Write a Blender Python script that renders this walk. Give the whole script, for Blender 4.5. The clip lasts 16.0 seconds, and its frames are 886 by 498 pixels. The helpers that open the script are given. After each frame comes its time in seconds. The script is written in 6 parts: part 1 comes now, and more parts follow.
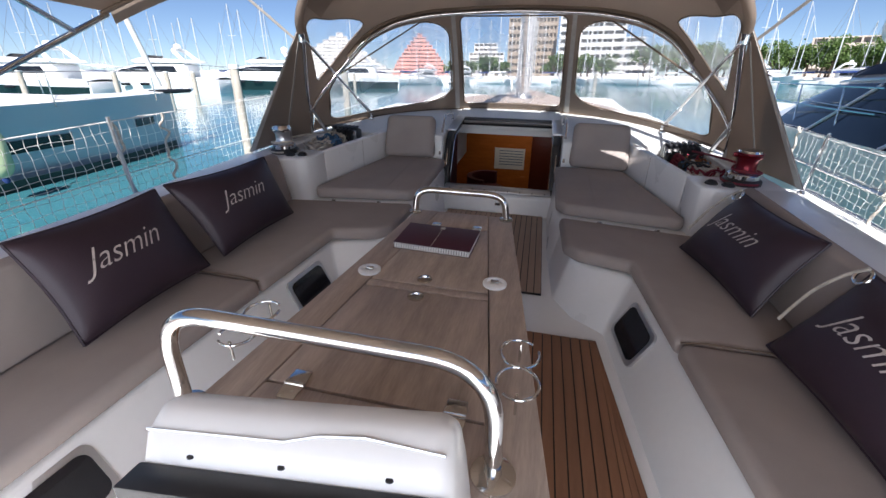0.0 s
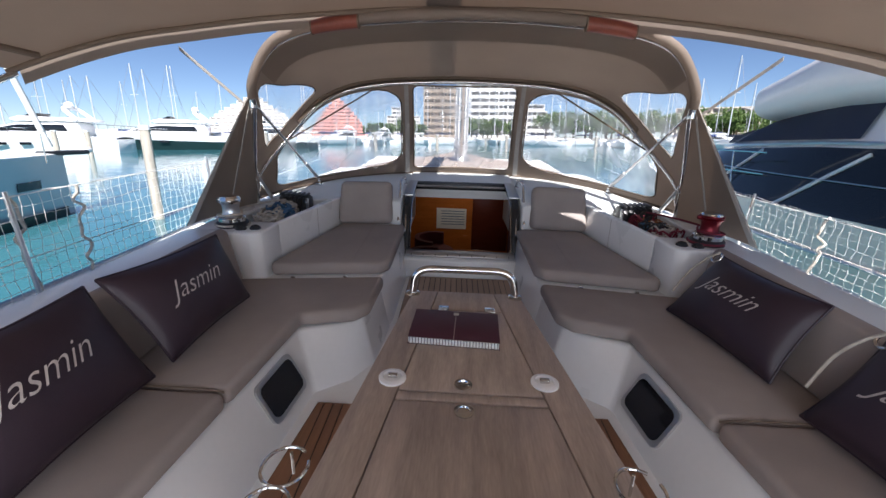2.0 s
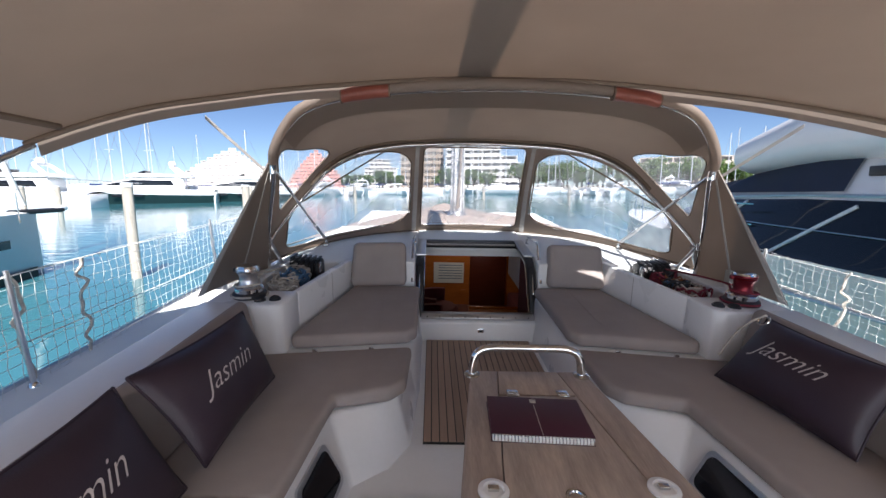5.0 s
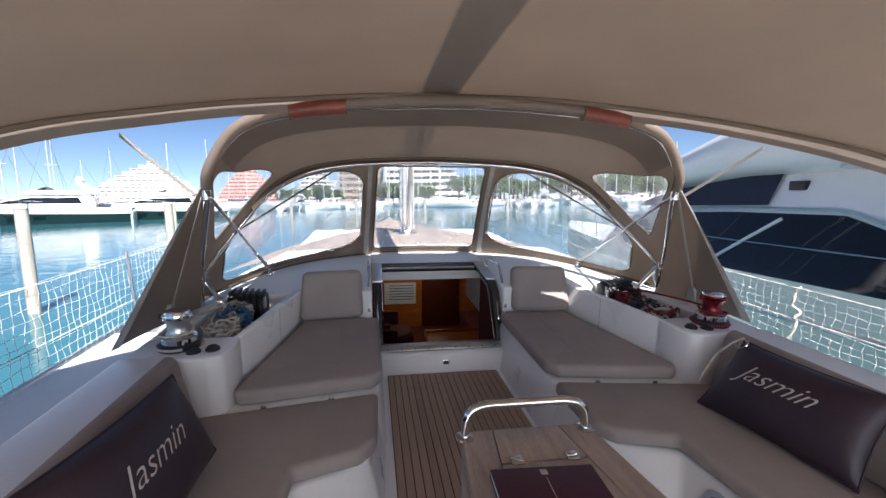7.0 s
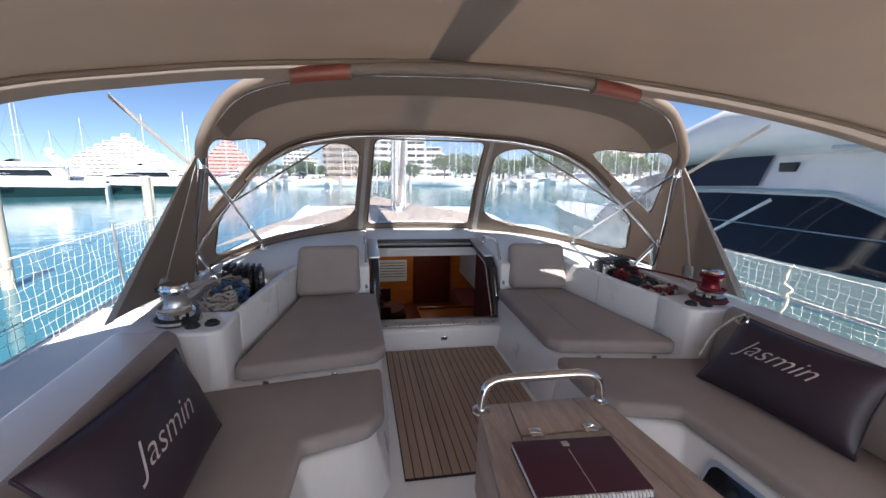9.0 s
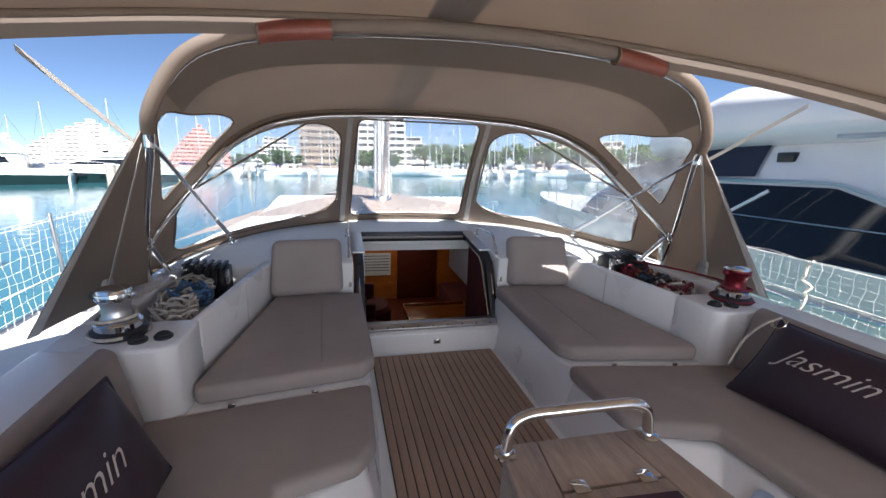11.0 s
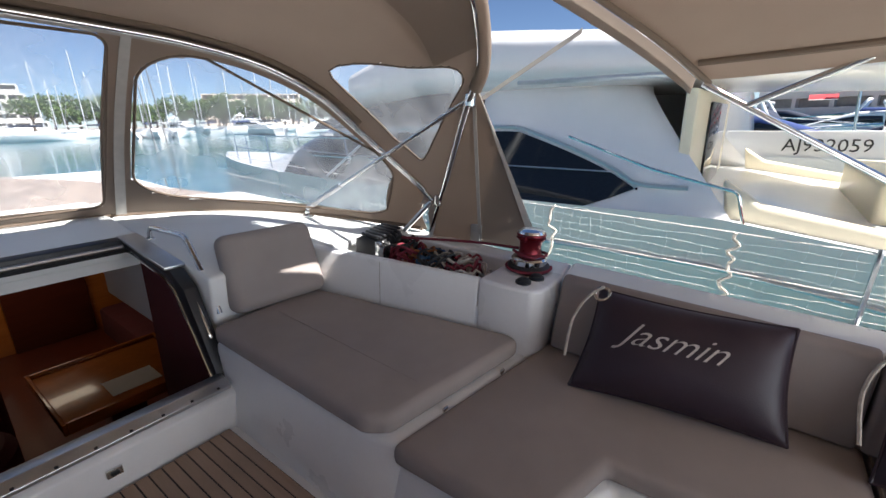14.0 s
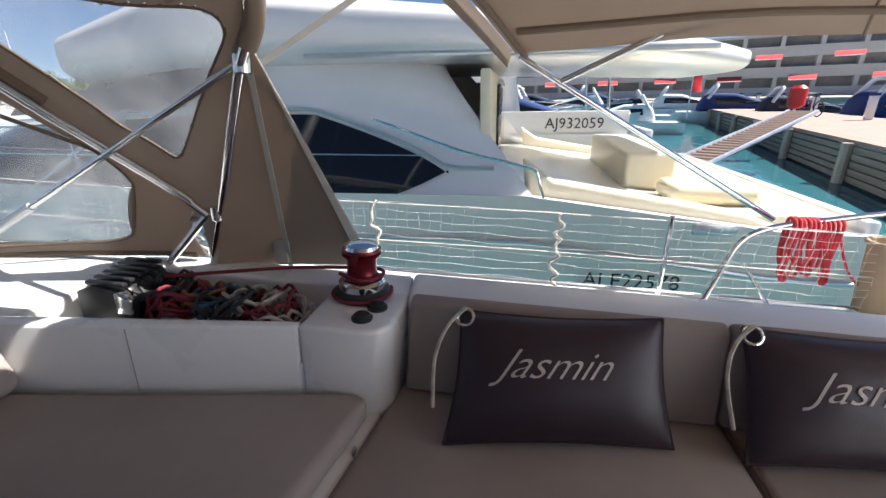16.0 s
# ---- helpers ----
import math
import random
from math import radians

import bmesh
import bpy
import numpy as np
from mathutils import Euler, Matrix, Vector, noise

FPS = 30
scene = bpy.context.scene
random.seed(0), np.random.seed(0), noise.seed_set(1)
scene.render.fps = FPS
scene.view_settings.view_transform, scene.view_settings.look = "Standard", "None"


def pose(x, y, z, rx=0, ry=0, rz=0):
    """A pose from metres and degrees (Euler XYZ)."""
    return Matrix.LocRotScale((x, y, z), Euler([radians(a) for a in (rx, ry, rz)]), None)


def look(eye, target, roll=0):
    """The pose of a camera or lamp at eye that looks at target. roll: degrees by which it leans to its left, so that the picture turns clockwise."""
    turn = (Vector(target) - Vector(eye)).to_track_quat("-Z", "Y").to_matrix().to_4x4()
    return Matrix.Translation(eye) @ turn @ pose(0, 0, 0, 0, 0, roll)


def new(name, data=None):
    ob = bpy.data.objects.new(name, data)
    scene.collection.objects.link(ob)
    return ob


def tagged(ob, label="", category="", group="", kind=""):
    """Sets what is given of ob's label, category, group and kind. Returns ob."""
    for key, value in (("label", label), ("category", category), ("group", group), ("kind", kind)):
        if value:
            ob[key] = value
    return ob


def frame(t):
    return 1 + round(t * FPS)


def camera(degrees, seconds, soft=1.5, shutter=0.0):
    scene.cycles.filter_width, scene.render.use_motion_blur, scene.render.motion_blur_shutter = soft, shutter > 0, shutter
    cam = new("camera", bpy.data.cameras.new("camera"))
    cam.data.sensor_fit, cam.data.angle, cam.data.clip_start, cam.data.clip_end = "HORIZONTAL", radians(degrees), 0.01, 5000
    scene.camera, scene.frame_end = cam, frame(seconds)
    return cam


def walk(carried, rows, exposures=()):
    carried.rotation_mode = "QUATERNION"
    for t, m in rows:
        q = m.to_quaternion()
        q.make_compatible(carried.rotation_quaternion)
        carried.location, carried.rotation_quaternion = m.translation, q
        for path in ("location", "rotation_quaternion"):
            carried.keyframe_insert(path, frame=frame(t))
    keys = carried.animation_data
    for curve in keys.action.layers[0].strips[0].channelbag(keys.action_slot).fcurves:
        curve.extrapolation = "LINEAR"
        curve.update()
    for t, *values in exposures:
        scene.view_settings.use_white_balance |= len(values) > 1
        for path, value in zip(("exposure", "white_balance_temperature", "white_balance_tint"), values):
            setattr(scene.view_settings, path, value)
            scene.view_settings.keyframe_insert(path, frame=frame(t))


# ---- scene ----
cam = camera(93.4, 16.0)
METRES, EYE, TILT, LEAN, TURN = 2.6, 1.25, -22.0, 0.0, 14.0
PATH = [
    (0, (0.389, 0.958, 1.342), (-0.042, 2.705, 0.47), 0.4),
    (0.5, (0.238, 1.028, 1.328), (-0.082, 2.808, 0.474), 0.7),
    (1, (0.129, 1.076, 1.343), (-0.095, 2.891, 0.532), 1.1),
    (1.5, (0.094, 1.089, 1.365), (-0.054, 2.945, 0.634), 1.3),
    (2, (0.021, 1.124, 1.37), (-0.078, 3.021, 0.745), 1.4),
    (2.5, (-0.11, 1.128, 1.426), (-0.183, 3.061, 0.919), 1.3),
    (3, (-0.19, 1.085, 1.453), (-0.248, 3.042, 1.042), 1.4),
    (3.2, (-0.219, 1.088, 1.451), (-0.275, 3.05, 1.071), 1.4),
    (5.3, (-0.33, 1.316, 1.443), (-0.302, 3.274, 1.037), 0.6),
    (5.5, (-0.348, 1.381, 1.468), (-0.29, 3.338, 1.061), 0.6),
    (6, (-0.356, 1.471, 1.467), (-0.226, 3.43, 1.087), 0.4),
    (6.5, (-0.375, 1.481, 1.48), (-0.161, 3.438, 1.128), 0.4),
    (7, (-0.444, 1.491, 1.497), (-0.167, 3.442, 1.158), 0.5),
    (7.5, (-0.503, 1.499, 1.488), (-0.183, 3.445, 1.155), 0.6),
    (8, (-0.517, 1.515, 1.48), (-0.182, 3.454, 1.125), 0.9),
    (8.5, (-0.527, 1.531, 1.47), (-0.185, 3.461, 1.075), 1.1),
    (9, (-0.549, 1.544, 1.463), (-0.2, 3.465, 1.027), 1.5),
    (9.2, (-0.567, 1.543, 1.467), (-0.214, 3.459, 1.013), 1.6),
    (11.3, (-0.579, 1.953, 1.406), (-0.112, 3.835, 0.917), 1.6),
    (11.5, (-0.545, 2.008, 1.419), (-0.047, 3.879, 0.917), 0.9),
    (12, (-0.518, 2.213, 1.375), (0.144, 4.028, 0.86), 1.5),
    (12.5, (-0.524, 2.467, 1.394), (0.366, 4.173, 0.849), 1.8),
    (13, (-0.476, 2.576, 1.335), (0.62, 4.158, 0.793), 1.9),
    (13.5, (-0.368, 2.771, 1.337), (0.98, 4.126, 0.747), 2.2),
    (14, (-0.242, 2.894, 1.34), (1.293, 4.012, 0.712), 1.8),
    (14.5, (-0.128, 3.019, 1.321), (1.568, 3.853, 0.665), 2.2),
    (15, (-0.013, 3.12, 1.36), (1.757, 3.726, 0.652), 2.2),
    (15.5, (0.061, 3.157, 1.307), (1.898, 3.576, 0.635), 2.4),
    (16, (0.199, 3.166, 1.305), (2.061, 3.462, 0.639), 2.1),
]
# the boat lies bow-up by a few degrees: boat frame to world
BOAT = Matrix.Translation((0, 3, 0)) @ pose(0, 0, 0, 0, 1.0, 0) @ pose(0, 0, 0, 3.0, 0, 0) @ Matrix.Translation((0, -3, 0))
walk(cam, [(t, BOAT @ look(eye, target, roll)) for t, eye, target, roll in PATH],
     exposures=((0, 1.2, 6300, 14), (4, 1.3, 6300, 14), (7.5, 1.4, 6300, 13), (12.5, 1.55, 6300, 12), (14.5, 1.4, 6500, 11), (16, 1.25, 6500, 11)))

# ---- world and light ----
SUN_AZ, SUN_EL = radians(165), radians(50)
world = bpy.data.worlds.new("world")
scene.world = world
world.use_nodes = True
wn = world.node_tree
bg = wn.nodes["Background"]
sky = wn.nodes.new("ShaderNodeTexSky")
sky.sky_type, sky.sun_disc = "NISHITA", False
sky.sun_elevation, sky.sun_rotation = SUN_EL, SUN_AZ
sky.air_density, sky.dust_density, sky.ozone_density = 0.6, 0.05, 3.5
wn.links.new(sky.outputs[0], bg.inputs[0])
bg.inputs[1].default_value = 0.05
sun = new("sun", bpy.data.lights.new("sun", "SUN"))
sun.data.energy, sun.data.angle, sun.data.color = 5.0, radians(0.5), (1.0, 0.965, 0.91)
sun_from = Vector((math.sin(SUN_AZ) * math.cos(SUN_EL), math.cos(SUN_AZ) * math.cos(SUN_EL), math.sin(SUN_EL)))
sun.matrix_world = look(sun_from * 60, (0, 0, 0))
# fill lamp added in the stern opening, between the aft deck and the bimini
stern_fill = new("stern_fill", bpy.data.lights.new("stern_fill", "AREA"))
stern_fill.data.shape, stern_fill.data.size, stern_fill.data.size_y = "RECTANGLE", 3.4, 1.5
stern_fill.data.energy, stern_fill.data.color = 20.0, (0.96, 0.98, 1.0)
stern_fill.matrix_world = BOAT @ look((0, -0.35, 1.12), (0, 3.0, 0.55))

# ---- materials ----


def mat(name, color, rough=0.5, metal=0.0, vary=0.12, scale=8.0, fine=120.0, bump=0.0, coat=0.0, stretch=(1, 1, 1), per_piece=0.0, translucent=0.0):
    """A surface with colour variation at two scales and fine relief."""
    m = bpy.data.materials.new(name)
    m.use_nodes = True
    nt = m.node_tree
    bsdf = nt.nodes["Principled BSDF"]
    bsdf.inputs["Roughness"].default_value = rough
    bsdf.inputs["Metallic"].default_value = metal
    bsdf.inputs["Coat Weight"].default_value = coat
    co = nt.nodes.new("ShaderNodeTexCoord")
    mp = nt.nodes.new("ShaderNodeMapping")
    mp.inputs["Scale"].default_value = stretch
    nt.links.new(co.outputs["Object"], mp.inputs["Vector"])
    n1 = nt.nodes.new("ShaderNodeTexNoise")
    n1.inputs["Scale"].default_value, n1.inputs["Detail"].default_value = scale, 4
    n2 = nt.nodes.new("ShaderNodeTexNoise")
    n2.inputs["Scale"].default_value, n2.inputs["Detail"].default_value = fine, 2
    nt.links.new(mp.outputs[0], n1.inputs["Vector"])
    nt.links.new(mp.outputs[0], n2.inputs["Vector"])
    add = nt.nodes.new("ShaderNodeMath")
    add.operation = "MULTIPLY_ADD"
    add.inputs[1].default_value = 0.45
    nt.links.new(n2.outputs[0], add.inputs[0])
    nt.links.new(n1.outputs[0], add.inputs[2])
    last = add.outputs[0]
    if per_piece:
        info = nt.nodes.new("ShaderNodeObjectInfo")
        rnd = nt.nodes.new("ShaderNodeMath")
        rnd.operation = "MULTIPLY_ADD"
        rnd.inputs[1].default_value = per_piece
        nt.links.new(info.outputs["Random"], rnd.inputs[0])
        nt.links.new(last, rnd.inputs[2])
        last = rnd.outputs[0]
    ramp = nt.nodes.new("ShaderNodeMapRange")
    ramp.inputs["From Min"].default_value, ramp.inputs["From Max"].default_value = 0.4, 1.05 + per_piece
    ramp.inputs["To Min"].default_value, ramp.inputs["To Max"].default_value = 1 - vary, 1 + vary
    nt.links.new(last, ramp.inputs[0])
    mul = nt.nodes.new("ShaderNodeVectorMath")
    mul.operation = "SCALE"
    mul.inputs[0].default_value = color
    nt.links.new(ramp.outputs[0], mul.inputs["Scale"])
    nt.links.new(mul.outputs[0], bsdf.inputs["Base Color"])
    rr = nt.nodes.new("ShaderNodeMapRange")
    rr.inputs["To Min"].default_value, rr.inputs["To Max"].default_value = rough * 0.85, min(1, rough * 1.2)
    nt.links.new(n1.outputs[0], rr.inputs[0])
    nt.links.new(rr.outputs[0], bsdf.inputs["Roughness"])
    if bump:
        bp = nt.nodes.new("ShaderNodeBump")
        bp.inputs["Strength"].default_value, bp.inputs["Distance"].default_value = bump, 0.004
        nt.links.new(add.outputs[0], bp.inputs["Height"])
        nt.links.new(bp.outputs[0], bsdf.inputs["Normal"])
    if translucent:
        tr = nt.nodes.new("ShaderNodeBsdfTranslucent")
        nt.links.new(mul.outputs[0], tr.inputs[0])
        mx = nt.nodes.new("ShaderNodeMixShader")
        mx.inputs[0].default_value = translucent
        nt.links.new(bsdf.outputs[0], mx.inputs[1])
        nt.links.new(tr.outputs[0], mx.inputs[2])
        nt.links.new(mx.outputs[0], nt.nodes["Material Output"].inputs[0])
    return m


def clear(name, tint, gloss=0.06, rough=0.05, haze=0.0):
    """Clear sheet: mostly see-through, with a weak reflection and, if worn, a milky film."""
    m = bpy.data.materials.new(name)
    m.use_nodes = True
    nt = m.node_tree
    nt.nodes.remove(nt.nodes["Principled BSDF"])
    t = nt.nodes.new("ShaderNodeBsdfTransparent")
    t.inputs[0].default_value = (*tint, 1)
    g = nt.nodes.new("ShaderNodeBsdfGlossy")
    g.inputs["Roughness"].default_value = rough
    co = nt.nodes.new("ShaderNodeTexCoord")
    nz = nt.nodes.new("ShaderNodeTexNoise")
    nz.inputs["Scale"].default_value = 3.5
    nt.links.new(co.outputs["Object"], nz.inputs["Vector"])
    bp = nt.nodes.new("ShaderNodeBump")
    bp.inputs["Strength"].default_value, bp.inputs["Distance"].default_value = 0.5, 0.02
    nt.links.new(nz.outputs[0], bp.inputs["Height"])
    nt.links.new(bp.outputs[0], g.inputs["Normal"])
    mx = nt.nodes.new("ShaderNodeMixShader")
    mx.inputs[0].default_value = gloss
    nt.links.new(t.outputs[0], mx.inputs[1])
    nt.links.new(g.outputs[0], mx.inputs[2])
    out = mx.outputs[0]
    if haze:
        d = nt.nodes.new("ShaderNodeBsdfTranslucent")
        d.inputs[0].default_value = (0.85, 0.88, 0.9, 1)
        d2 = nt.nodes.new("ShaderNodeBsdfDiffuse")
        d2.inputs[0].default_value = (0.85, 0.88, 0.9, 1)
        dm = nt.nodes.new("ShaderNodeMixShader")
        nt.links.new(d.outputs[0], dm.inputs[1])
        nt.links.new(d2.outputs[0], dm.inputs[2])
        mr = nt.nodes.new("ShaderNodeMapRange")
        mr.inputs["From Min"].default_value, mr.inputs["From Max"].default_value = 0.3, 0.75
        mr.inputs["To Min"].default_value, mr.inputs["To Max"].default_value = haze * 0.4, haze * 1.6
        nt.links.new(nz.outputs[0], mr.inputs[0])
        m2 = nt.nodes.new("ShaderNodeMixShader")
        nt.links.new(mr.outputs[0], m2.inputs[0])
        nt.links.new(out, m2.inputs[1])
        nt.links.new(dm.outputs[0], m2.inputs[2])
        out = m2.outputs[0]
    nt.links.new(out, nt.nodes["Material Output"].inputs[0])
    return m


GEL = mat("gelcoat", (0.86, 0.865, 0.86), 0.28, vary=0.03, scale=3, fine=40, coat=0.3)
GELN = mat("gelcoat_nonslip", (0.82, 0.83, 0.81), 0.55, vary=0.04, scale=5, fine=300, bump=0.25)
TAUPE = mat("cushion_cloth", (0.345, 0.302, 0.282), 0.85, vary=0.10, scale=6, fine=500, bump=0.35)
CANVAS = mat("canvas", (0.34, 0.277, 0.23), 0.9, vary=0.07, scale=3, fine=500, bump=0.25, translucent=0.5)
CANVAS_LINED = mat("lined_canvas", (0.42, 0.345, 0.285), 0.9, vary=0.07, scale=3, fine=500, bump=0.25, translucent=0.28)
CANVAS_DK = mat("canvas_trim", (0.15, 0.11, 0.08), 0.9, vary=0.08, scale=5, fine=400, bump=0.3)
WEB = mat("webbing", (0.42, 0.40, 0.37), 0.8, vary=0.1, scale=20, fine=500, bump=0.4)
PURPLE = mat("pillow_vinyl", (0.034, 0.020, 0.030), 0.45, vary=0.16, scale=5, fine=200, bump=0.2)
THREAD = mat("embroidery", (0.60, 0.55, 0.51), 0.6, vary=0.15, scale=40, fine=900, bump=0.5)
TEAK = mat("teak_sole", (0.36, 0.255, 0.19), 0.62, vary=0.28, scale=5, fine=60, stretch=(8, 0.6, 8), per_piece=0.5, bump=0.25)
TEAK_RED = mat("teak_sole_oiled", (0.26, 0.125, 0.065), 0.55, vary=0.28, scale=5, fine=60, stretch=(8, 0.6, 8), per_piece=0.5, bump=0.25)
TEAK_T = mat("teak_table", (0.40, 0.32, 0.265), 0.5, vary=0.32, scale=4, fine=30, stretch=(7, 0.8, 7), bump=0.2)
CAULK = mat("black_caulk", (0.012, 0.011, 0.01), 0.6, vary=0.2)
STEEL = mat("polished_steel", (0.72, 0.72, 0.71), 0.08, 1.0, vary=0.05, scale=6)
ALU = mat("brushed_aluminium", (0.62, 0.63, 0.64), 0.32, 1.0, vary=0.08, scale=6)
BLACK = mat("black_plastic", (0.016, 0.016, 0.018), 0.4, vary=0.2)
RUBBER = mat("black_rubber", (0.02, 0.02, 0.02), 0.7, vary=0.2)
RED = mat("red_anodised", (0.16, 0.008, 0.016), 0.28, 0.6, vary=0.1)
REDROPE = mat("red_rope", (0.62, 0.05, 0.07), 0.75, vary=0.2, scale=30, fine=400, bump=0.6)
DARKRED = mat("dark_red_rope", (0.18, 0.015, 0.03), 0.75, vary=0.25, scale=30, fine=400, bump=0.6)
GREYROPE = mat("grey_rope", (0.50, 0.46, 0.40), 0.8, vary=0.35, scale=40, fine=400, bump=0.6)
BLUEROPE = mat("blue_rope", (0.06, 0.14, 0.26), 0.75, vary=0.3, scale=30, fine=400, bump=0.6)
ORROPE = mat("orange_rope", (0.30, 0.11, 0.035), 0.75, vary=0.3, scale=30, fine=400, bump=0.6)
BLACKROPE = mat("black_rope", (0.03, 0.03, 0.032), 0.75, vary=0.3, scale=30, fine=400, bump=0.6)
NETM = mat("net_cord", (0.72, 0.71, 0.68), 0.8, vary=0.15, scale=30)
MAHOG = mat("varnished_mahogany", (0.46, 0.14, 0.025), 0.25, vary=0.22, scale=3, fine=30, stretch=(1, 1, 6), coat=0.5)
# darker copy of the mahogany: the cabin's dimness is put into the colour
MAHOG_DIM = mat("dim_mahogany", (0.10, 0.019, 0.008), 0.3, vary=0.25, scale=3, fine=30, stretch=(1, 1, 6), coat=0.4)
UPH = mat("burgundy_upholstery", (0.10, 0.016, 0.02), 0.8, vary=0.15, scale=10, fine=300, bump=0.3)
PAPER = mat("paper", (0.78, 0.78, 0.76), 0.8, vary=0.05)
BOOKM = mat("burgundy_cover", (0.060, 0.012, 0.026), 0.55, vary=0.1, scale=5)
VINYL = clear("clear_vinyl", (0.90, 0.92, 0.94), 0.05, 0.06, 0.28)
SMOKE = mat("smoked_acrylic", (0.012, 0.012, 0.016), 0.06, vary=0.2, scale=2)
YWHITE = mat("yacht_white", (0.80, 0.80, 0.80), 0.22, vary=0.03, scale=0.6, fine=6, coat=0.4)
YCREAM = mat("yacht_cream", (0.78, 0.70, 0.52), 0.35, vary=0.04, scale=1, fine=10)
YHULL = mat("cream_white_hull", (0.88, 0.82, 0.72), 0.5, vary=0.03, scale=0.6, fine=6)
YNAVY = mat("navy_hull", (0.010, 0.022, 0.022), 0.12, vary=0.2, scale=1, coat=0.5)
YGREY = mat("grey_blue_hull", (0.42, 0.49, 0.54), 0.25, vary=0.04, scale=0.6, coat=0.4)
YGLASS = mat("dark_yacht_glass", (0.010, 0.012, 0.015), 0.04, vary=0.2, scale=1.5)
NAVYCLOTH = mat("navy_cover", (0.016, 0.024, 0.05), 0.8, vary=0.25, scale=3, fine=60, bump=0.3)
BLUECLOTH = mat("blue_cover", (0.015, 0.04, 0.16), 0.8, vary=0.25, scale=2, fine=60, bump=0.3)
ANTIFOUL = mat("antifouling", (0.012, 0.035, 0.032), 0.6, vary=0.3)
MAST = mat("mast_alloy", (0.62, 0.63, 0.64), 0.45, 0.3, vary=0.1)
WIRE = mat("rigging_wire", (0.25, 0.26, 0.27), 0.4, 0.6, vary=0.1)
PILE = mat("piling_wood", (0.42, 0.38, 0.32), 0.85, vary=0.35, scale=3, fine=20, stretch=(4, 4, 0.6), bump=0.5)
CONC = mat("white_concrete", (0.62, 0.61, 0.59), 0.8, vary=0.08, scale=0.15, fine=2)
PINKC = mat("pink_concrete", (0.62, 0.30, 0.26), 0.8, vary=0.10, scale=0.15, fine=2)
# shade behind the balconies, put into the base colour
SHADEC = mat("balcony_shade", (0.30, 0.29, 0.28), 0.7, vary=0.3, scale=0.4, fine=3)
TERRA = mat("terrace_concrete", (0.62, 0.54, 0.46), 0.85, vary=0.12, scale=0.4, fine=4)
TOWER = mat("brown_tower_concrete", (0.30, 0.245, 0.195), 0.85, vary=0.12, scale=0.4, fine=4)
AWN = mat("red_awning", (0.55, 0.05, 0.06), 0.8, vary=0.15)
QUAY = mat("quay_stone", (0.38, 0.35, 0.31), 0.9, vary=0.2, scale=0.5, fine=8)
DOCK = mat("pontoon_planks", (0.37, 0.26, 0.22), 0.85, vary=0.22, scale=1.5, fine=12, stretch=(1, 4, 1))
DOCKSIDE = mat("pontoon_side", (0.27, 0.23, 0.18), 0.9, vary=0.3, scale=1.5, fine=12, stretch=(0.5, 0.5, 5))
LEAF = mat("leaf", (0.09, 0.15, 0.035), 0.6, vary=0.45, scale=0.6, fine=5, translucent=0.25)
BARK = mat("bark", (0.12, 0.085, 0.06), 0.9, vary=0.3, scale=3, fine=30)
FENDER = mat("fender_vinyl", (0.42, 0.50, 0.30), 0.45, vary=0.12, scale=4)
SCREEN = mat("dark_screen", (0.010, 0.012, 0.014), 0.12, vary=0.3)
CHART = mat("chart_colours", (0.28, 0.26, 0.10), 0.2, vary=0.5, scale=9, fine=40)
REDP = mat("red_plastic", (0.60, 0.02, 0.02), 0.4, vary=0.1)
KHAKI = mat("khaki_canvas_bag", (0.40, 0.31, 0.21), 0.9, vary=0.12, scale=6, fine=300, bump=0.4)


def water_material():
    m = bpy.data.materials.new("harbour_water")
    m.use_nodes = True
    nt = m.node_tree
    b = nt.nodes["Principled BSDF"]
    b.inputs["Roughness"].default_value = 0.06
    b.inputs["IOR"].default_value = 1.33
    co = nt.nodes.new("ShaderNodeTexCoord")
    n1 = nt.nodes.new("ShaderNodeTexNoise")
    n1.inputs["Scale"].default_value, n1.inputs["Detail"].default_value = 0.9, 4
    n2 = nt.nodes.new("ShaderNodeTexNoise")
    n2.inputs["Scale"].default_value = 0.05
    mp = nt.nodes.new("ShaderNodeMapping")
    mp.inputs["Scale"].default_value = (0.7, 1.6, 1)
    nt.links.new(co.outputs["Object"], mp.inputs[0])
    nt.links.new(mp.outputs[0], n1.inputs["Vector"])
    nt.links.new(co.outputs["Object"], n2.inputs["Vector"])
    bp = nt.nodes.new("ShaderNodeBump")
    bp.inputs["Strength"].default_value, bp.inputs["Distance"].default_value = 0.45, 0.05
    nt.links.new(n1.outputs[0], bp.inputs["Height"])
    nt.links.new(bp.outputs[0], b.inputs["Normal"])
    mx = nt.nodes.new("ShaderNodeMix")
    mx.data_type = "RGBA"
    mx.inputs["A"].default_value = (0.026, 0.11, 0.155, 1)
    mx.inputs["B"].default_value = (0.045, 0.165, 0.18, 1)
    nt.links.new(n2.outputs[0], mx.inputs["Factor"])
    nt.links.new(mx.outputs["Result"], b.inputs["Base Color"])
    return m


WATER = water_material()

# ---- builders ----
BASES = {}


def aboard(p):
    """Boat frame to world; the fitted centre line runs slightly to port going forward."""
    return BOAT @ Vector((p[0] + 0.115 - 0.028 * p[1], p[1], p[2]))


